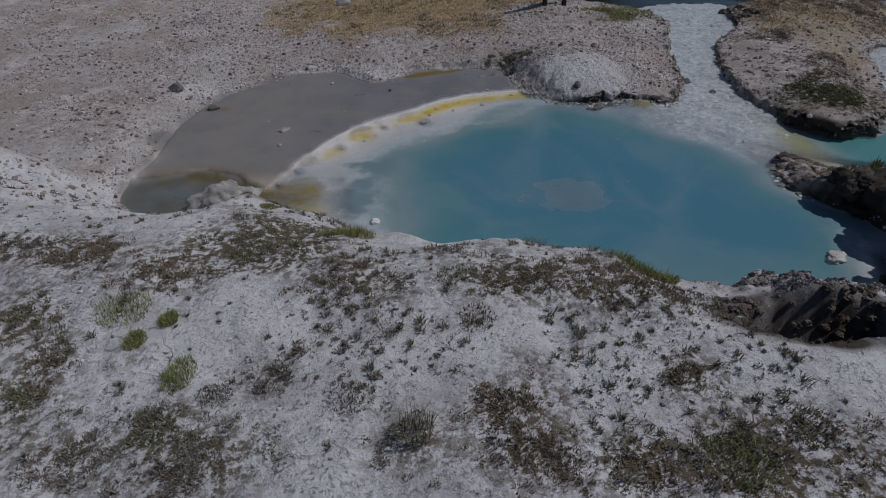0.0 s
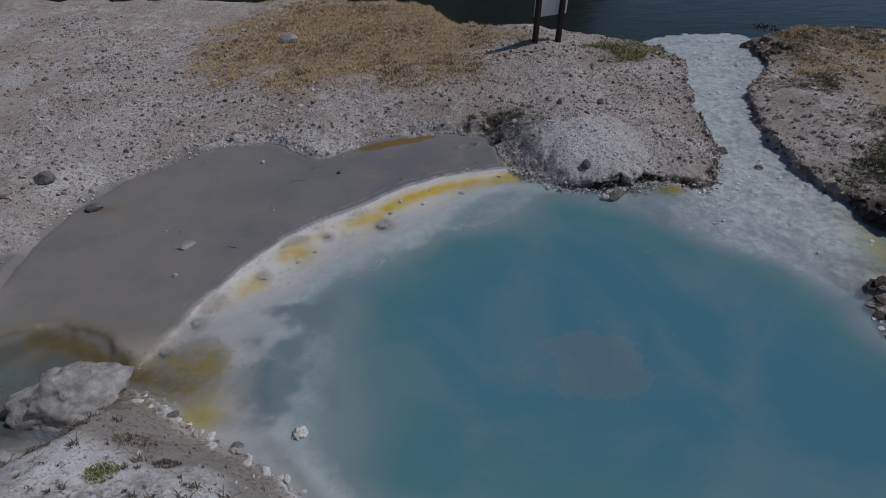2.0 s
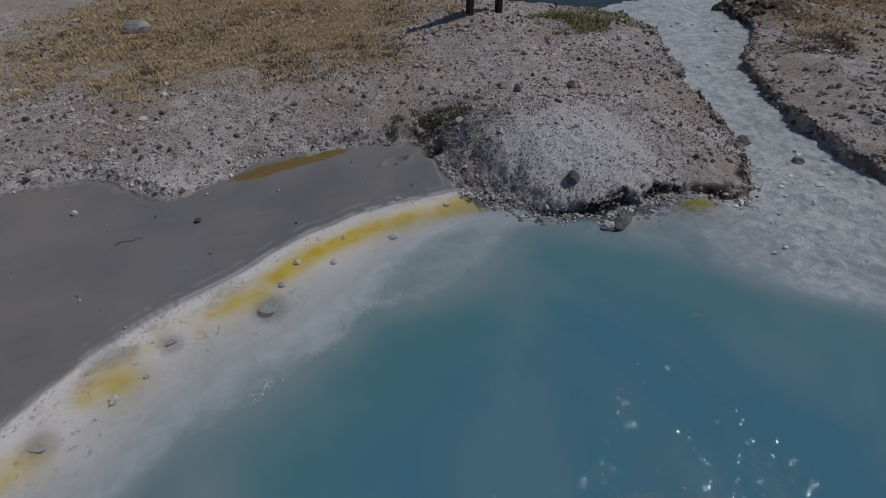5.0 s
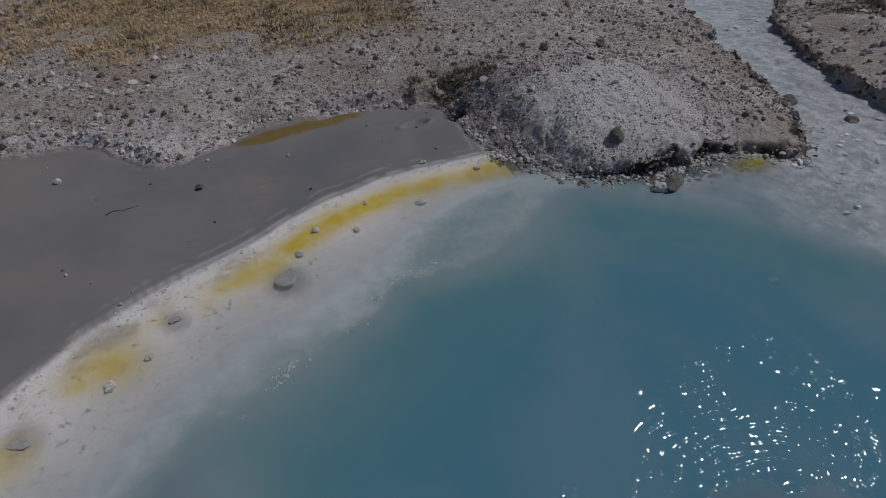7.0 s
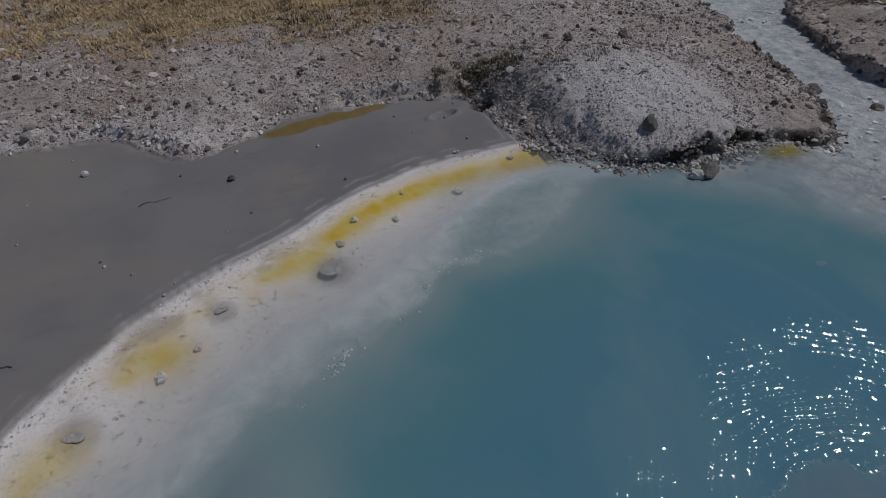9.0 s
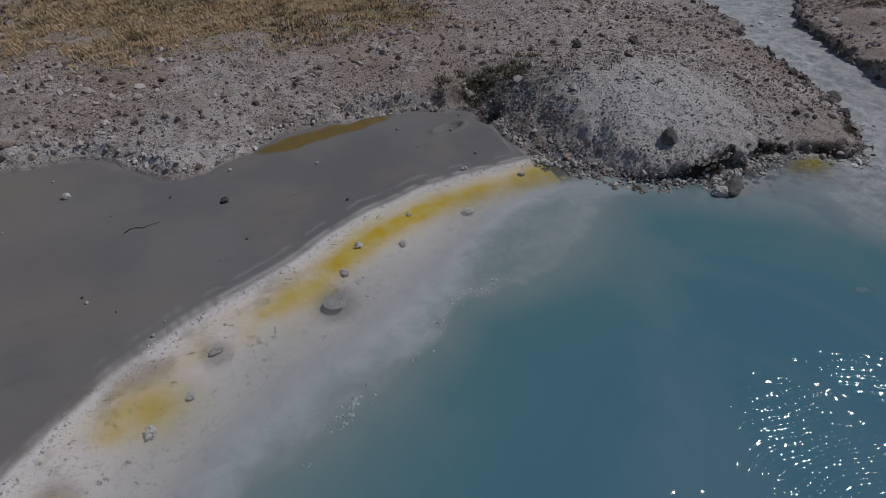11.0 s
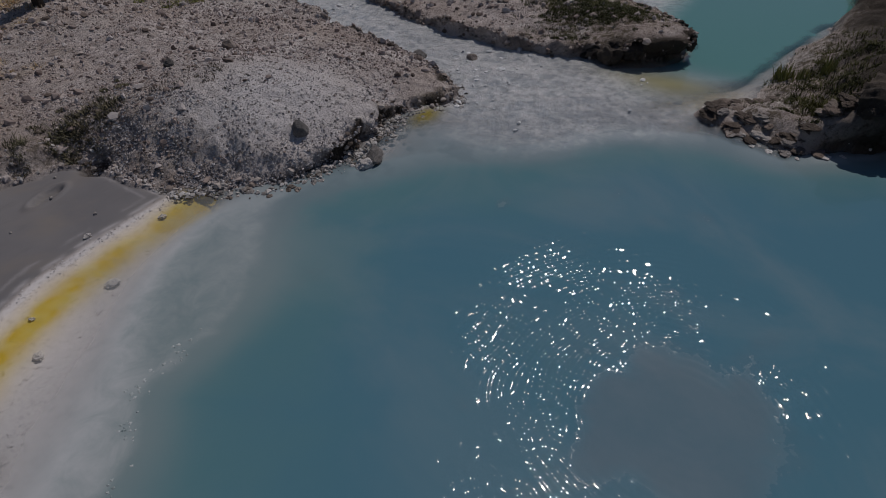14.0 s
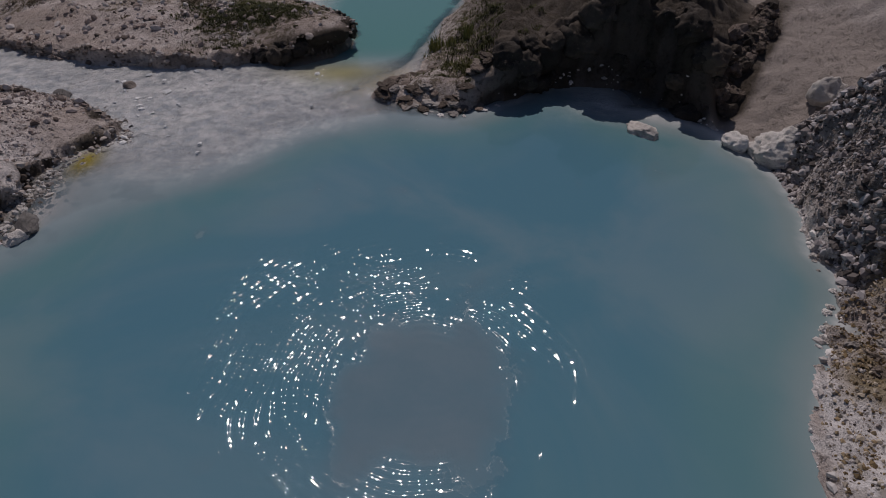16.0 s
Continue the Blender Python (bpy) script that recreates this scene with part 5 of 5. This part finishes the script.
litter("stream_foam", x, y, 0.02 + 0.06 * np.random.RandomState(187).rand(len(x)) ** 2, grain_material("white_foam_crust", [(0.42, 0.45, 0.48), (0.62, 0.64, 0.66), (0.80, 0.81, 0.82)]), "white sinter crumbs breaking the stream's surface", "sinter", 188, 0.35, 0.004)
x, y = spots(9000, 4.6, 14.0, 7.4, 14.0, 24, lambda a, b: on_land(a, b, 0.03) * (signed(RIVER, a, b) < -0.1) * 0.75)
litter("islet_gravel", x, y, 0.018 + 0.06 * np.random.RandomState(25).rand(len(x)) ** 3, GRAVEL, "brown gravel scattered over the islet", "gravel", 26)
x, y = spots(2600, -5.5, 3.4, 1.2, 5.8, 27, lambda a, b: on_land(a, b, 0.03) * 0.6)
litter("crust_crumbs", x, y, 0.008 + 0.03 * np.random.RandomState(28).rand(len(x)) ** 3, CRUMBS, "crumbs of pale crust on the hill", "gravel", 29)
x, y = spots(9000, -4.9, 1.0, 8.5, 11.2, 95, lambda a, b: on_land(a, b, 0.0) * np.exp(-(signed(BASIN, a, b) / 0.16) ** 2))
litter("pale_clods", x, y, 0.010 + 0.032 * np.random.RandomState(96).rand(len(x)) ** 2, grain_material("pale_clod", [(0.30, 0.265, 0.25), (0.42, 0.385, 0.37), (0.52, 0.49, 0.475), (0.64, 0.615, 0.605)]), "pale crumbling clods along the bank of the mud flat", "gravel", 97)
x, y = spots(16000, 0.85, 5.2, 8.5, 13.8, 31, lambda a, b: (signed(BASIN, a, b) < 0.02) * np.exp(-(signed(BASIN, a, b) / 0.12) ** 2) * (0.3 + 0.7 * ramp01(a, 1.7, 2.3)))
litter("bank_clods", x, y, 0.015 + 0.045 * np.random.RandomState(32).rand(len(x)) ** 2, grain_material("clods", [(0.10, 0.08, 0.068), (0.30, 0.25, 0.22), (0.48, 0.43, 0.40)]), "crumbly clods along the dome's edge", "gravel", 33)
x, y = spots(34000, 0.85, 3.2, 8.75, 10.7, 631, lambda a, b: on_land(a, b, 0.03) * np.clip(0.9 * gauss(a, b, 1.2, 9.8, 0.5, 0.6) + 0.7 * np.exp(-(signed(BASIN, a, b) / 0.3) ** 2) + 0.12, 0, 1) * ramp01(fbm(a, b, 0.22, 3, 165.0), -0.3, 0.2))
litter("dome_crust", x, y, 0.006 + 0.018 * np.random.RandomState(632).rand(len(x)) ** 2, grain_material("dome_crust", [(0.17, 0.155, 0.15), (0.33, 0.31, 0.31), (0.46, 0.44, 0.445), (0.60, 0.58, 0.585)]), "flaking grey crust on the flank of the dome", "crust", 633)
x, y = spots(26000, 0.9, 3.9, 8.3, 9.8, 231, lambda a, b: (signed(BASIN, a, b) > -0.04) * np.exp(-((signed(BASIN, a, b) - 0.03) / 0.06) ** 2) * (0.3 + 0.7 * ramp01(fbm(a, b, 0.25, 3, 149.0), -0.2, 0.2)))
litter("foot_rubble", x, y, 0.008 + 0.03 * np.random.RandomState(232).rand(len(x)) ** 2, grain_material("foot_rubble", [(0.10, 0.092, 0.085), (0.24, 0.225, 0.215), (0.40, 0.385, 0.375), (0.58, 0.565, 0.555)]), "grey rubble along the foot of the dome", "gravel", 233, 0.7, 0.0)
x, y = spots(8000, 4.6, 8.6, 7.3, 14.0, 34, lambda a, b: (signed(BASIN, a, b) < 0.03) * np.exp(-(signed(BASIN, a, b) / 0.16) ** 2))
litter("islet_clods", x, y, 0.015 + 0.04 * np.random.RandomState(35).rand(len(x)) ** 2, grain_material("brown_clods", [(0.12, 0.095, 0.08), (0.26, 0.20, 0.175), (0.42, 0.35, 0.31)]), "brown clods along the islet's edge", "gravel", 36)
x, y = spots(15000, 0.3, 3.4, 2.9, 4.8, 37, lambda a, b: on_land(a, b, 0.03) * np.exp(-(signed(BASIN, a, b) / 0.5) ** 2) * (0.25 + 0.75 * ramp01(a, 1.2, 1.8)))
keep = x < 3.3
x, y = x[keep], y[keep]
litter("bank_crumbs", x, y, 0.006 + 0.0235 * np.random.RandomState(38).rand(len(x)) ** 3, grain_material("bank_crust", [(0.13, 0.11, 0.10), (0.25, 0.22, 0.21), (0.40, 0.37, 0.365), (0.55, 0.525, 0.53)]), "crumbling crust on the steep bank", "gravel", 39)
x, y = spots(20000, 0.3, 2.0, 3.2, 4.6, 431, lambda a, b: on_land(a, b, 0.06) * np.exp(-(signed(BASIN, a, b) / 0.45) ** 2) * (0.4 + 0.6 * ramp01(fbm(a, b, 0.25, 3, 161.0), -0.2, 0.2)))
litter("ochre_earth", x, y, 0.006 + 0.022 * np.random.RandomState(432).rand(len(x)) ** 3, grain_material("ochre_earth", [(0.12, 0.085, 0.05), (0.23, 0.165, 0.09), (0.32, 0.245, 0.155), (0.46, 0.40, 0.33)]), "ochre and brown crumbling earth on the bank", "gravel", 433)
x, y = spots(24000, 1.5, 3.4, 2.9, 4.0, 331, lambda a, b: on_land(a, b, 0.02) * ramp01(a, 1.5, 2.0) * ramp01(a, 3.4, 3.1) * (0.3 + 0.7 * ramp01(fbm(a, b, 0.2, 3, 159.0), -0.2, 0.2)))
litter("spur_crust", x, y, 0.008 + 0.0215 * np.random.RandomState(332).rand(len(x)) ** 2.5, grain_material("spur_crust", [(0.09, 0.078, 0.074), (0.16, 0.142, 0.138), (0.25, 0.228, 0.228), (0.38, 0.355, 0.36)]), "rough dark and lilac crust on the spur above the water", "crust", 333, 0.9)
x, y = spots(6500, 1.5, 3.3, 3.1, 3.95, 335, lambda a, b: on_land(a, b, 0.02) * ramp01(a, 1.5, 1.9) * ramp01(a, 3.3, 3.1) * ramp01(fbm(a, b, 0.18, 3, 167.0), -0.3, 0.2))
litter("spur_lumps", x, y, 0.015 + 0.044 * np.random.RandomState(336).rand(len(x)) ** 2, grain_material("spur_lumps", [(0.07, 0.06, 0.058), (0.16, 0.142, 0.138), (0.30, 0.275, 0.28), (0.50, 0.475, 0.485)]), "knobbly dark and whitish crust lumps on the spur", "crust", 337, 0.9)
x, y = spots(5000, -0.75, 0.25, 4.5, 4.85, 341, lambda a, b: np.exp(-((b - 4.68) / 0.06) ** 2) * ramp01(a, -0.7, -0.5) * ramp01(a, 0.22, 0.1))
litter("lump_crust", x, y, 0.012 + 0.04 * np.random.RandomState(342).rand(len(x)) ** 2, grain_material("lump_crust", [(0.34, 0.31, 0.30), (0.56, 0.54, 0.53), (0.76, 0.74, 0.73)]), "crumbled white sinter round the lumps at the waterline", "crust", 343, 0.7)
x, y = spots(16000, -3.0, 4.6, 3.4, 6.8, 131, lambda a, b: (signed(BASIN, a, b) < 0.05) * np.exp(-((signed(BASIN, a, b) + 0.01) / 0.05) ** 2) * (0.2 + 0.8 * ramp01(fbm(a, b, 0.35, 3, 143.0), -0.2, 0.2)))
litter("shore_crust", x, y, 0.010 + 0.035 * np.random.RandomState(132).rand(len(x)) ** 2, grain_material("white_shore_crust", [(0.48, 0.45, 0.44), (0.66, 0.64, 0.63), (0.80, 0.78, 0.77)]), "white sinter crust crumbling along the waterline", "crust", 133, 0.7)

def near_rim(a, b):
    return np.exp(-((signed(MUD, a, b) - 0.055) / 0.035) ** 2) * (0.15 + 0.85 * ramp01(fbm(a, b, 0.12, 3, 163.0), -0.1, 0.25)) * (signed(BASIN, a, b) > 0.05)


x, y = spots(90000, -3.2, 1.0, 6.3, 9.5, 531, near_rim)
litter("rim_crust", x, y, 0.004 + 0.010 * np.random.RandomState(532).rand(len(x)) ** 2, grain_material("rim_crust", [(0.30, 0.29, 0.30), (0.46, 0.445, 0.455), (0.62, 0.605, 0.61), (0.74, 0.72, 0.72)]), "crackled lavender-white crust between mud and shelf", "crust", 533, 0.5)

ledge = smooth([(-1.12, 7.45), (-0.95, 7.6), (-0.8, 7.7), (-0.6, 7.82), (-0.4, 7.95), (-0.2, 8.16), (0.1, 8.2), (0.35, 8.25), (0.6, 8.33), (0.9, 8.45)], steps=6)


def near_ledge(a, b):
    d = np.min([np.hypot(a - u, b - v) for u, v in ledge], 0)
    return np.exp(-(d / 0.04) ** 2) * ramp01(fbm(a, b, 0.16, 3, 91.0), -0.05, 0.3) * ramp01(fbm(a + b, b - a, 0.05, 1, 93.0), -0.3, 0.3)


x, y = spots(26000, -1.3, 1.0, 7.3, 8.6, 92, near_ledge)
pts_z = np.random.RandomState(93).rand(len(x))
litter("drowned_crust", x, y, 0.006 + 0.013 * pts_z, grain_material("drowned_crumbs", [(0.24, 0.30, 0.31), (0.34, 0.40, 0.41), (0.46, 0.51, 0.52)]), "crumbling crust along the edge of the drop", "crust", 94, 0.3, -0.002)

# ---- grasses ----
def meadow_chance(a, b):
    return ramp01(signed(MEADOW, a, b) + 1.2 * fbm(a, b, 0.5, 4, 11.0), -0.9, 0.7)


def clumps(n, box_, seed, chance, per, radius, length, width, spread, material, name, label, category="plant"):
    """Rosettes of blades in one mesh."""
    cx, cy = spots(n, *box_, seed, chance)
    q = np.random.RandomState(seed + 1)
    size = 0.45 + 1.1 * q.rand(len(cx)) ** 2
    r, a = radius * np.sqrt(q.rand(len(cx), per)) * size[:, None], q.rand(len(cx), per) * 2 * np.pi
    x, y = (cx[:, None] + r * np.cos(a)).ravel(), (cy[:, None] + r * np.sin(a)).ravel()
    pts, faces = blade_arrays(x, y, heights(x, y), np.repeat(length * size, per), width, spread, seed + 2, 0.42)
    return tagged(mesh_object(name, pts, faces, material, False), label, category, kind="stuff")


clumps(7000, (-4.2, 2.4, 11.9, 17.6), 41, meadow_chance, 17, 0.06, 0.085, 0.0088, 0.98, STRAW, "golden_grass", "dry golden grass in low tufts behind the mud flat", "grass")
clumps(2200, (-4.2, 2.4, 11.9, 17.6), 141, lambda a, b: meadow_chance(a, b) * ramp01(fbm(a, b, 0.7, 3, 123.0), 0.0, 0.3), 16, 0.06, 0.11, 0.009, 0.95, RUST, "brown_grass", "taller brown grass among the golden tufts", "grass")
clumps(900, (-9.0, -2.0, 12.0, 17.8), 241, lambda a, b: (signed(RIVER, a, b) < -0.2) * ramp01(fbm(a, b, 1.1, 3, 125.0), 0.1, 0.4), 14, 0.06, 0.06, 0.009, 0.98, STRAW, "sparse_grass", "sparse straw grass on the western gravel", "grass")
x, y = spots(6000, -2.6, 1.2, 12.2, 14.0, 43, lambda a, b: gauss(a, b, -0.35, 12.55, 0.35, 0.22) + gauss(a, b, 0.6, 12.9, 0.3, 0.2))
sward("scrub_patch", x, y, 0.08, 0.011, 1.0, RUST, "dark brown scrub at the edge of the grass", "grass", 44)


def heath_chance(a, b):
    patch = ramp01(fbm(a, b, 0.8, 3, 81.0), -0.05, 0.35)
    return on_land(a, b, 0.12) * (0.10 + 0.90 * patch) * ramp01(a, 3.2, 2.8) * bare_rim(a, b)


HILL = (-6.0, 3.6, 1.0, 5.7)
crest = smooth([(-2.6, 3.9), (-2.0, 4.15), (-1.62, 4.2)], steps=8)
ridge = smooth([(-0.6, 3.66), (-0.25, 3.58), (0.0, 3.47), (0.25, 3.30), (0.52, 3.27), (0.8, 3.12)], steps=8)


def bare_rim(a, b):
    """The pale rim of the hill above the water carries no growth."""
    return 1 - ramp01(a, -1.75, -1.4) * ramp01(-signed(BASIN, a, b), 1.12, 0.92)


def near_crest(a, b):
    d = np.min([np.hypot(a - u, b - v) for u, v in crest], 0)
    e = np.min([np.hypot(a - u, b - v) for u, v in ridge], 0)
    return (np.exp(-(d / 0.22) ** 2) + np.exp(-(e / 0.13) ** 2)) * ramp01(fbm(a, b, 0.5, 3, 83.0), -0.35, 0.1)


clumps(3600, HILL, 51, heath_chance, 26, 0.022, 0.062, 0.0075, 1.0, HEATH, "heath_rosettes", "dark star-shaped heath rosettes dotted over the pale hill")
clumps(6000, HILL, 53, heath_chance, 12, 0.016, 0.03, 0.007, 1.0, HEATH, "heath_seedlings", "small dark heath seedlings dotted over the pale hill")
clumps(500, HILL, 54, lambda a, b: heath_chance(a, b) * ramp01(fbm(a, b, 1.4, 2, 85.0), -0.1, 0.4), 60, 0.10, 0.03, 0.005, 0.97, OLIVE, "olive_grass", "low olive grass in patches on the hill", "grass")
clumps(3000, (-9.0, 7.0, -4.0, 1.0), 151, lambda a, b: 0.1 + 0.8 * ramp01(fbm(a, b, 0.8, 3, 81.0), -0.05, 0.35), 14, 0.03, 0.05, 0.009, 1.0, HEATH, "back_heath", "dark heath rosettes on the hill's back")
for kind, (material, word) in enumerate(((RUST, "brown"), (HEATH, "dark"), (OLIVE, "olive"))):
    mine = [m for m in MATS if m[3] == kind]
    clumps(24000, HILL, 87 + 5 * kind, lambda a, b: bare_rim(a, b) * np.clip(sum(1.3 * gauss(a, b, u, v, 1.0 * r, 0.8 * r) for u, v, r, _ in mine), 0, 1) ** 1.3 * ramp01(fbm(a, b, 0.16, 3, 89.0 + kind), -0.35, 0.25) * 0.8,
           30, 0.05, 0.045, 0.007, 0.98, material, word + "_mats", word + " mats of dry growth spread over the pale hill", "grass")
clumps(1500, HILL, 57, near_crest, 100, 0.07, 0.09, 0.0038, 0.95, OLIVE, "crest_grass", "dry olive grass along the hill's crest", "grass")
clumps(600, HILL, 60, near_crest, 70, 0.08, 0.06, 0.004, 0.96, RUST, "crest_scrub", "brown scrub along the hill's crest")
clumps(2500, (4.7, 13.0, 7.4, 14.0), 63, lambda a, b: on_land(a, b, 0.12) * ramp01(1.1 * gauss(a, b, 6.55, 11.2, 0.6, 0.5) + 1.2 * gauss(a, b, 6.7, 9.6, 0.6, 0.8) + 0.8 * ramp01(b, 11.5, 13) + 0.45 * ramp01(a, 8.2, 9.0) + 0.6 * fbm(a, b, 0.7, 3, 87.0), 0.25, 0.7) * (signed(RIVER, a, b) < -0.1), 50, 0.12, 0.07, 0.010, 0.95, RUST, "islet_scrub", "low brown scrub on the islet")
clumps(2000, (4.9, 7.4, 7.35, 9.4), 66, lambda a, b: on_land(a, b, 0.03) * gauss(a, b, 5.9, 8.1, 0.75, 0.6), 60, 0.10, 0.05, 0.008, 0.95, MOSS, "islet_grass", "olive grass on the islet's low end", "grass")
clumps(240, (6.5, 9.0, 11.5, 14.0), 69, lambda a, b: on_land(a, b, 0.12) * 0.7, 70, 0.13, 0.08, 0.010, 0.95, STRAW, "islet_straw", "straw coloured grass on the islet's far end", "grass")
clumps(420, (0.4, 1.9, 9.9, 10.9), 72, lambda a, b: on_land(a, b, 0.03) * gauss(a, b, 1.0, 10.58, 0.40, 0.18), 60, 0.06, 0.07, 0.007, 0.97, OLIVE, "dome_grass", "olive grass on the shoulder of the dome", "grass")
clumps(90, (1.3, 2.4, 9.4, 10.8), 75, lambda a, b: gauss(a, b, 1.85, 10.1, 0.3, 0.25), 26, 0.05, 0.05, 0.006, 1.0, HEATH, "dome_heath", "dark heath on the crest of the dome")
clumps(420, (3.0, 5.0, 11.5, 14.2), 78, lambda a, b: on_land(a, b, 0.05) * gauss(a, b, 3.9, 13.1, 0.7, 0.4), 70, 0.13, 0.09, 0.011, 0.95, GREEN, "bank_grass", "mossy olive grass beside the stream's mouth", "grass")
clumps(900, (4.1, 7.5, 4.8, 6.6), 81, lambda a, b: on_land(a, b, 0.08) * (gauss(a, b, 5.2, 5.9, 0.8, 0.35) + 0.5 * gauss(a, b, 4.5, 4.7, 0.3, 0.6)), 60, 0.09, 0.08, 0.007, 0.95, MOSS, "cape_grass", "dark olive grass on the cape", "grass")
greens = [(-3.23, 2.97, 0.15, 0.11), (-2.88, 2.83, 0.07, 0.08), (-3.05, 2.66, 0.08, 0.08), (-2.67, 2.33, 0.12, 0.10), (-1.66, 4.22, 0.14, 0.13), (-1.82, 4.16, 0.12, 0.10), (-2.64, 5.01, 0.08, 0.06), (0.72, 3.23, 0.12, 0.17), (0.84, 3.20, 0.08, 0.15), (0.58, 3.27, 0.10, 0.15),
          (0.47, 1.44, 0.16, 0.10)]
for k, (x, y, r, h) in enumerate(greens):
    tuft("grass_tuft", x, y, 1.15 * r, h * 0.7, 520, GREEN, "fresh green grass tuft on the pale hill", 300 + k, 0.0042, 0.97, "green tufts on the hill", "grass")
darks = [(0.42, 2.0, 0.12), (0.98, 1.61, 0.14), (-0.69, 1.89, 0.13), (-0.72, 1.65, 0.14), (-0.46, 1.49, 0.15), (-2.73, 2.01, 0.14), (-3.57, 2.55, 0.14), (-1.59, 2.02, 0.12), (-0.78, 2.57, 0.12), (-2.41, 2.15, 0.09), (0.1, 2.86, 0.15), (-0.31, 2.88, 0.15), (0.4, 2.75, 0.14), (0.85, 2.78, 0.16),
         (-2.63, 5.38, 0.09), (-2.34, 5.14, 0.07)]
for k, (x, y, r) in enumerate(darks):
    tuft("scrub_tuft", x, y, r, 0.035, 300, (RUST, HEATH)[k % 2], "dark dry scrub tuft on the pale hill", 340 + k, 0.006, 0.95, "dark tufts on the hill")
tuft("dry_tussock", -1.22, 1.76, 0.10, 0.20, 170, OLIVE, "arching dry grass tussock on the hill", 380, 0.005, 1.0, category="grass")
tuft("bank_plant", -1.20, 4.74, 0.14, 0.16, 200, GREEN, "green leafy plant at the water's edge", 381, 0.016, 0.95)
for k, (x, y, h) in enumerate([(5.25, 6.20, 0.22), (5.36, 6.26, 0.16), (5.12, 6.08, 0.16), (5.3, 5.9, 0.20)]):
    tuft("cape_plant", x, y, 0.06, h, 60, GREEN, "upright green plant on the cape", 390 + k, 0.012, 0.4, "plants on the cape")
tuft("river_weed", 8.05, 15.0, 0.32, 0.06, 160, RUST, "brown weed at the river's surface", 396, 0.02, 1.0, "river weed", z=-0.1)["kind"] = "stuff"
tuft("river_weed", 9.1, 14.85, 0.28, 0.06, 140, RUST, "brown weed at the river's surface", 397, 0.02, 1.0, "river weed", z=-0.1)["kind"] = "stuff"


# ---- twigs ----
def twig(x, y, length, turn, label, seed, lift=0.0):
    rnd_ = random.Random(seed)
    cu = bpy.data.curves.new("twig", "CURVE")
    cu.dimensions, cu.bevel_depth, cu.bevel_resolution = "3D", 0.0022, 1
    sp = cu.splines.new("POLY")
    sp.points.add(6)
    for k, p in enumerate(sp.points):
        u = k / 6
        p.co = ((u - 0.5) * length, rnd_.uniform(-0.02, 0.02), 0.006 + lift * u, 1)
        p.radius = 1.1 - 0.7 * u
    me = bpy.data.meshes.new_from_object(bpy.data.objects.new("twig", cu))
    me.materials.clear()
    me.materials.append(POST_WOOD)
    ob = new("twig", me)
    ob.matrix_world = pose(x, y, height_at(x, y), 0, 0, turn)
    tagged(ob, label, "twig")


twig(-1.89, 9.43, 0.22, 10, "thin dark twig lying on the grey mud", 1)
twig(-2.78, 2.52, 0.26, 115, "dry dark twig beside a green tuft", 2, 0.10)
twig(-1.28, 10.32, 0.45, 8, "dark dead twig on the pale bank", 3, 0.02)
twig(-2.55, 8.1, 0.14, 160, "thin dark twig on the grey mud", 4)
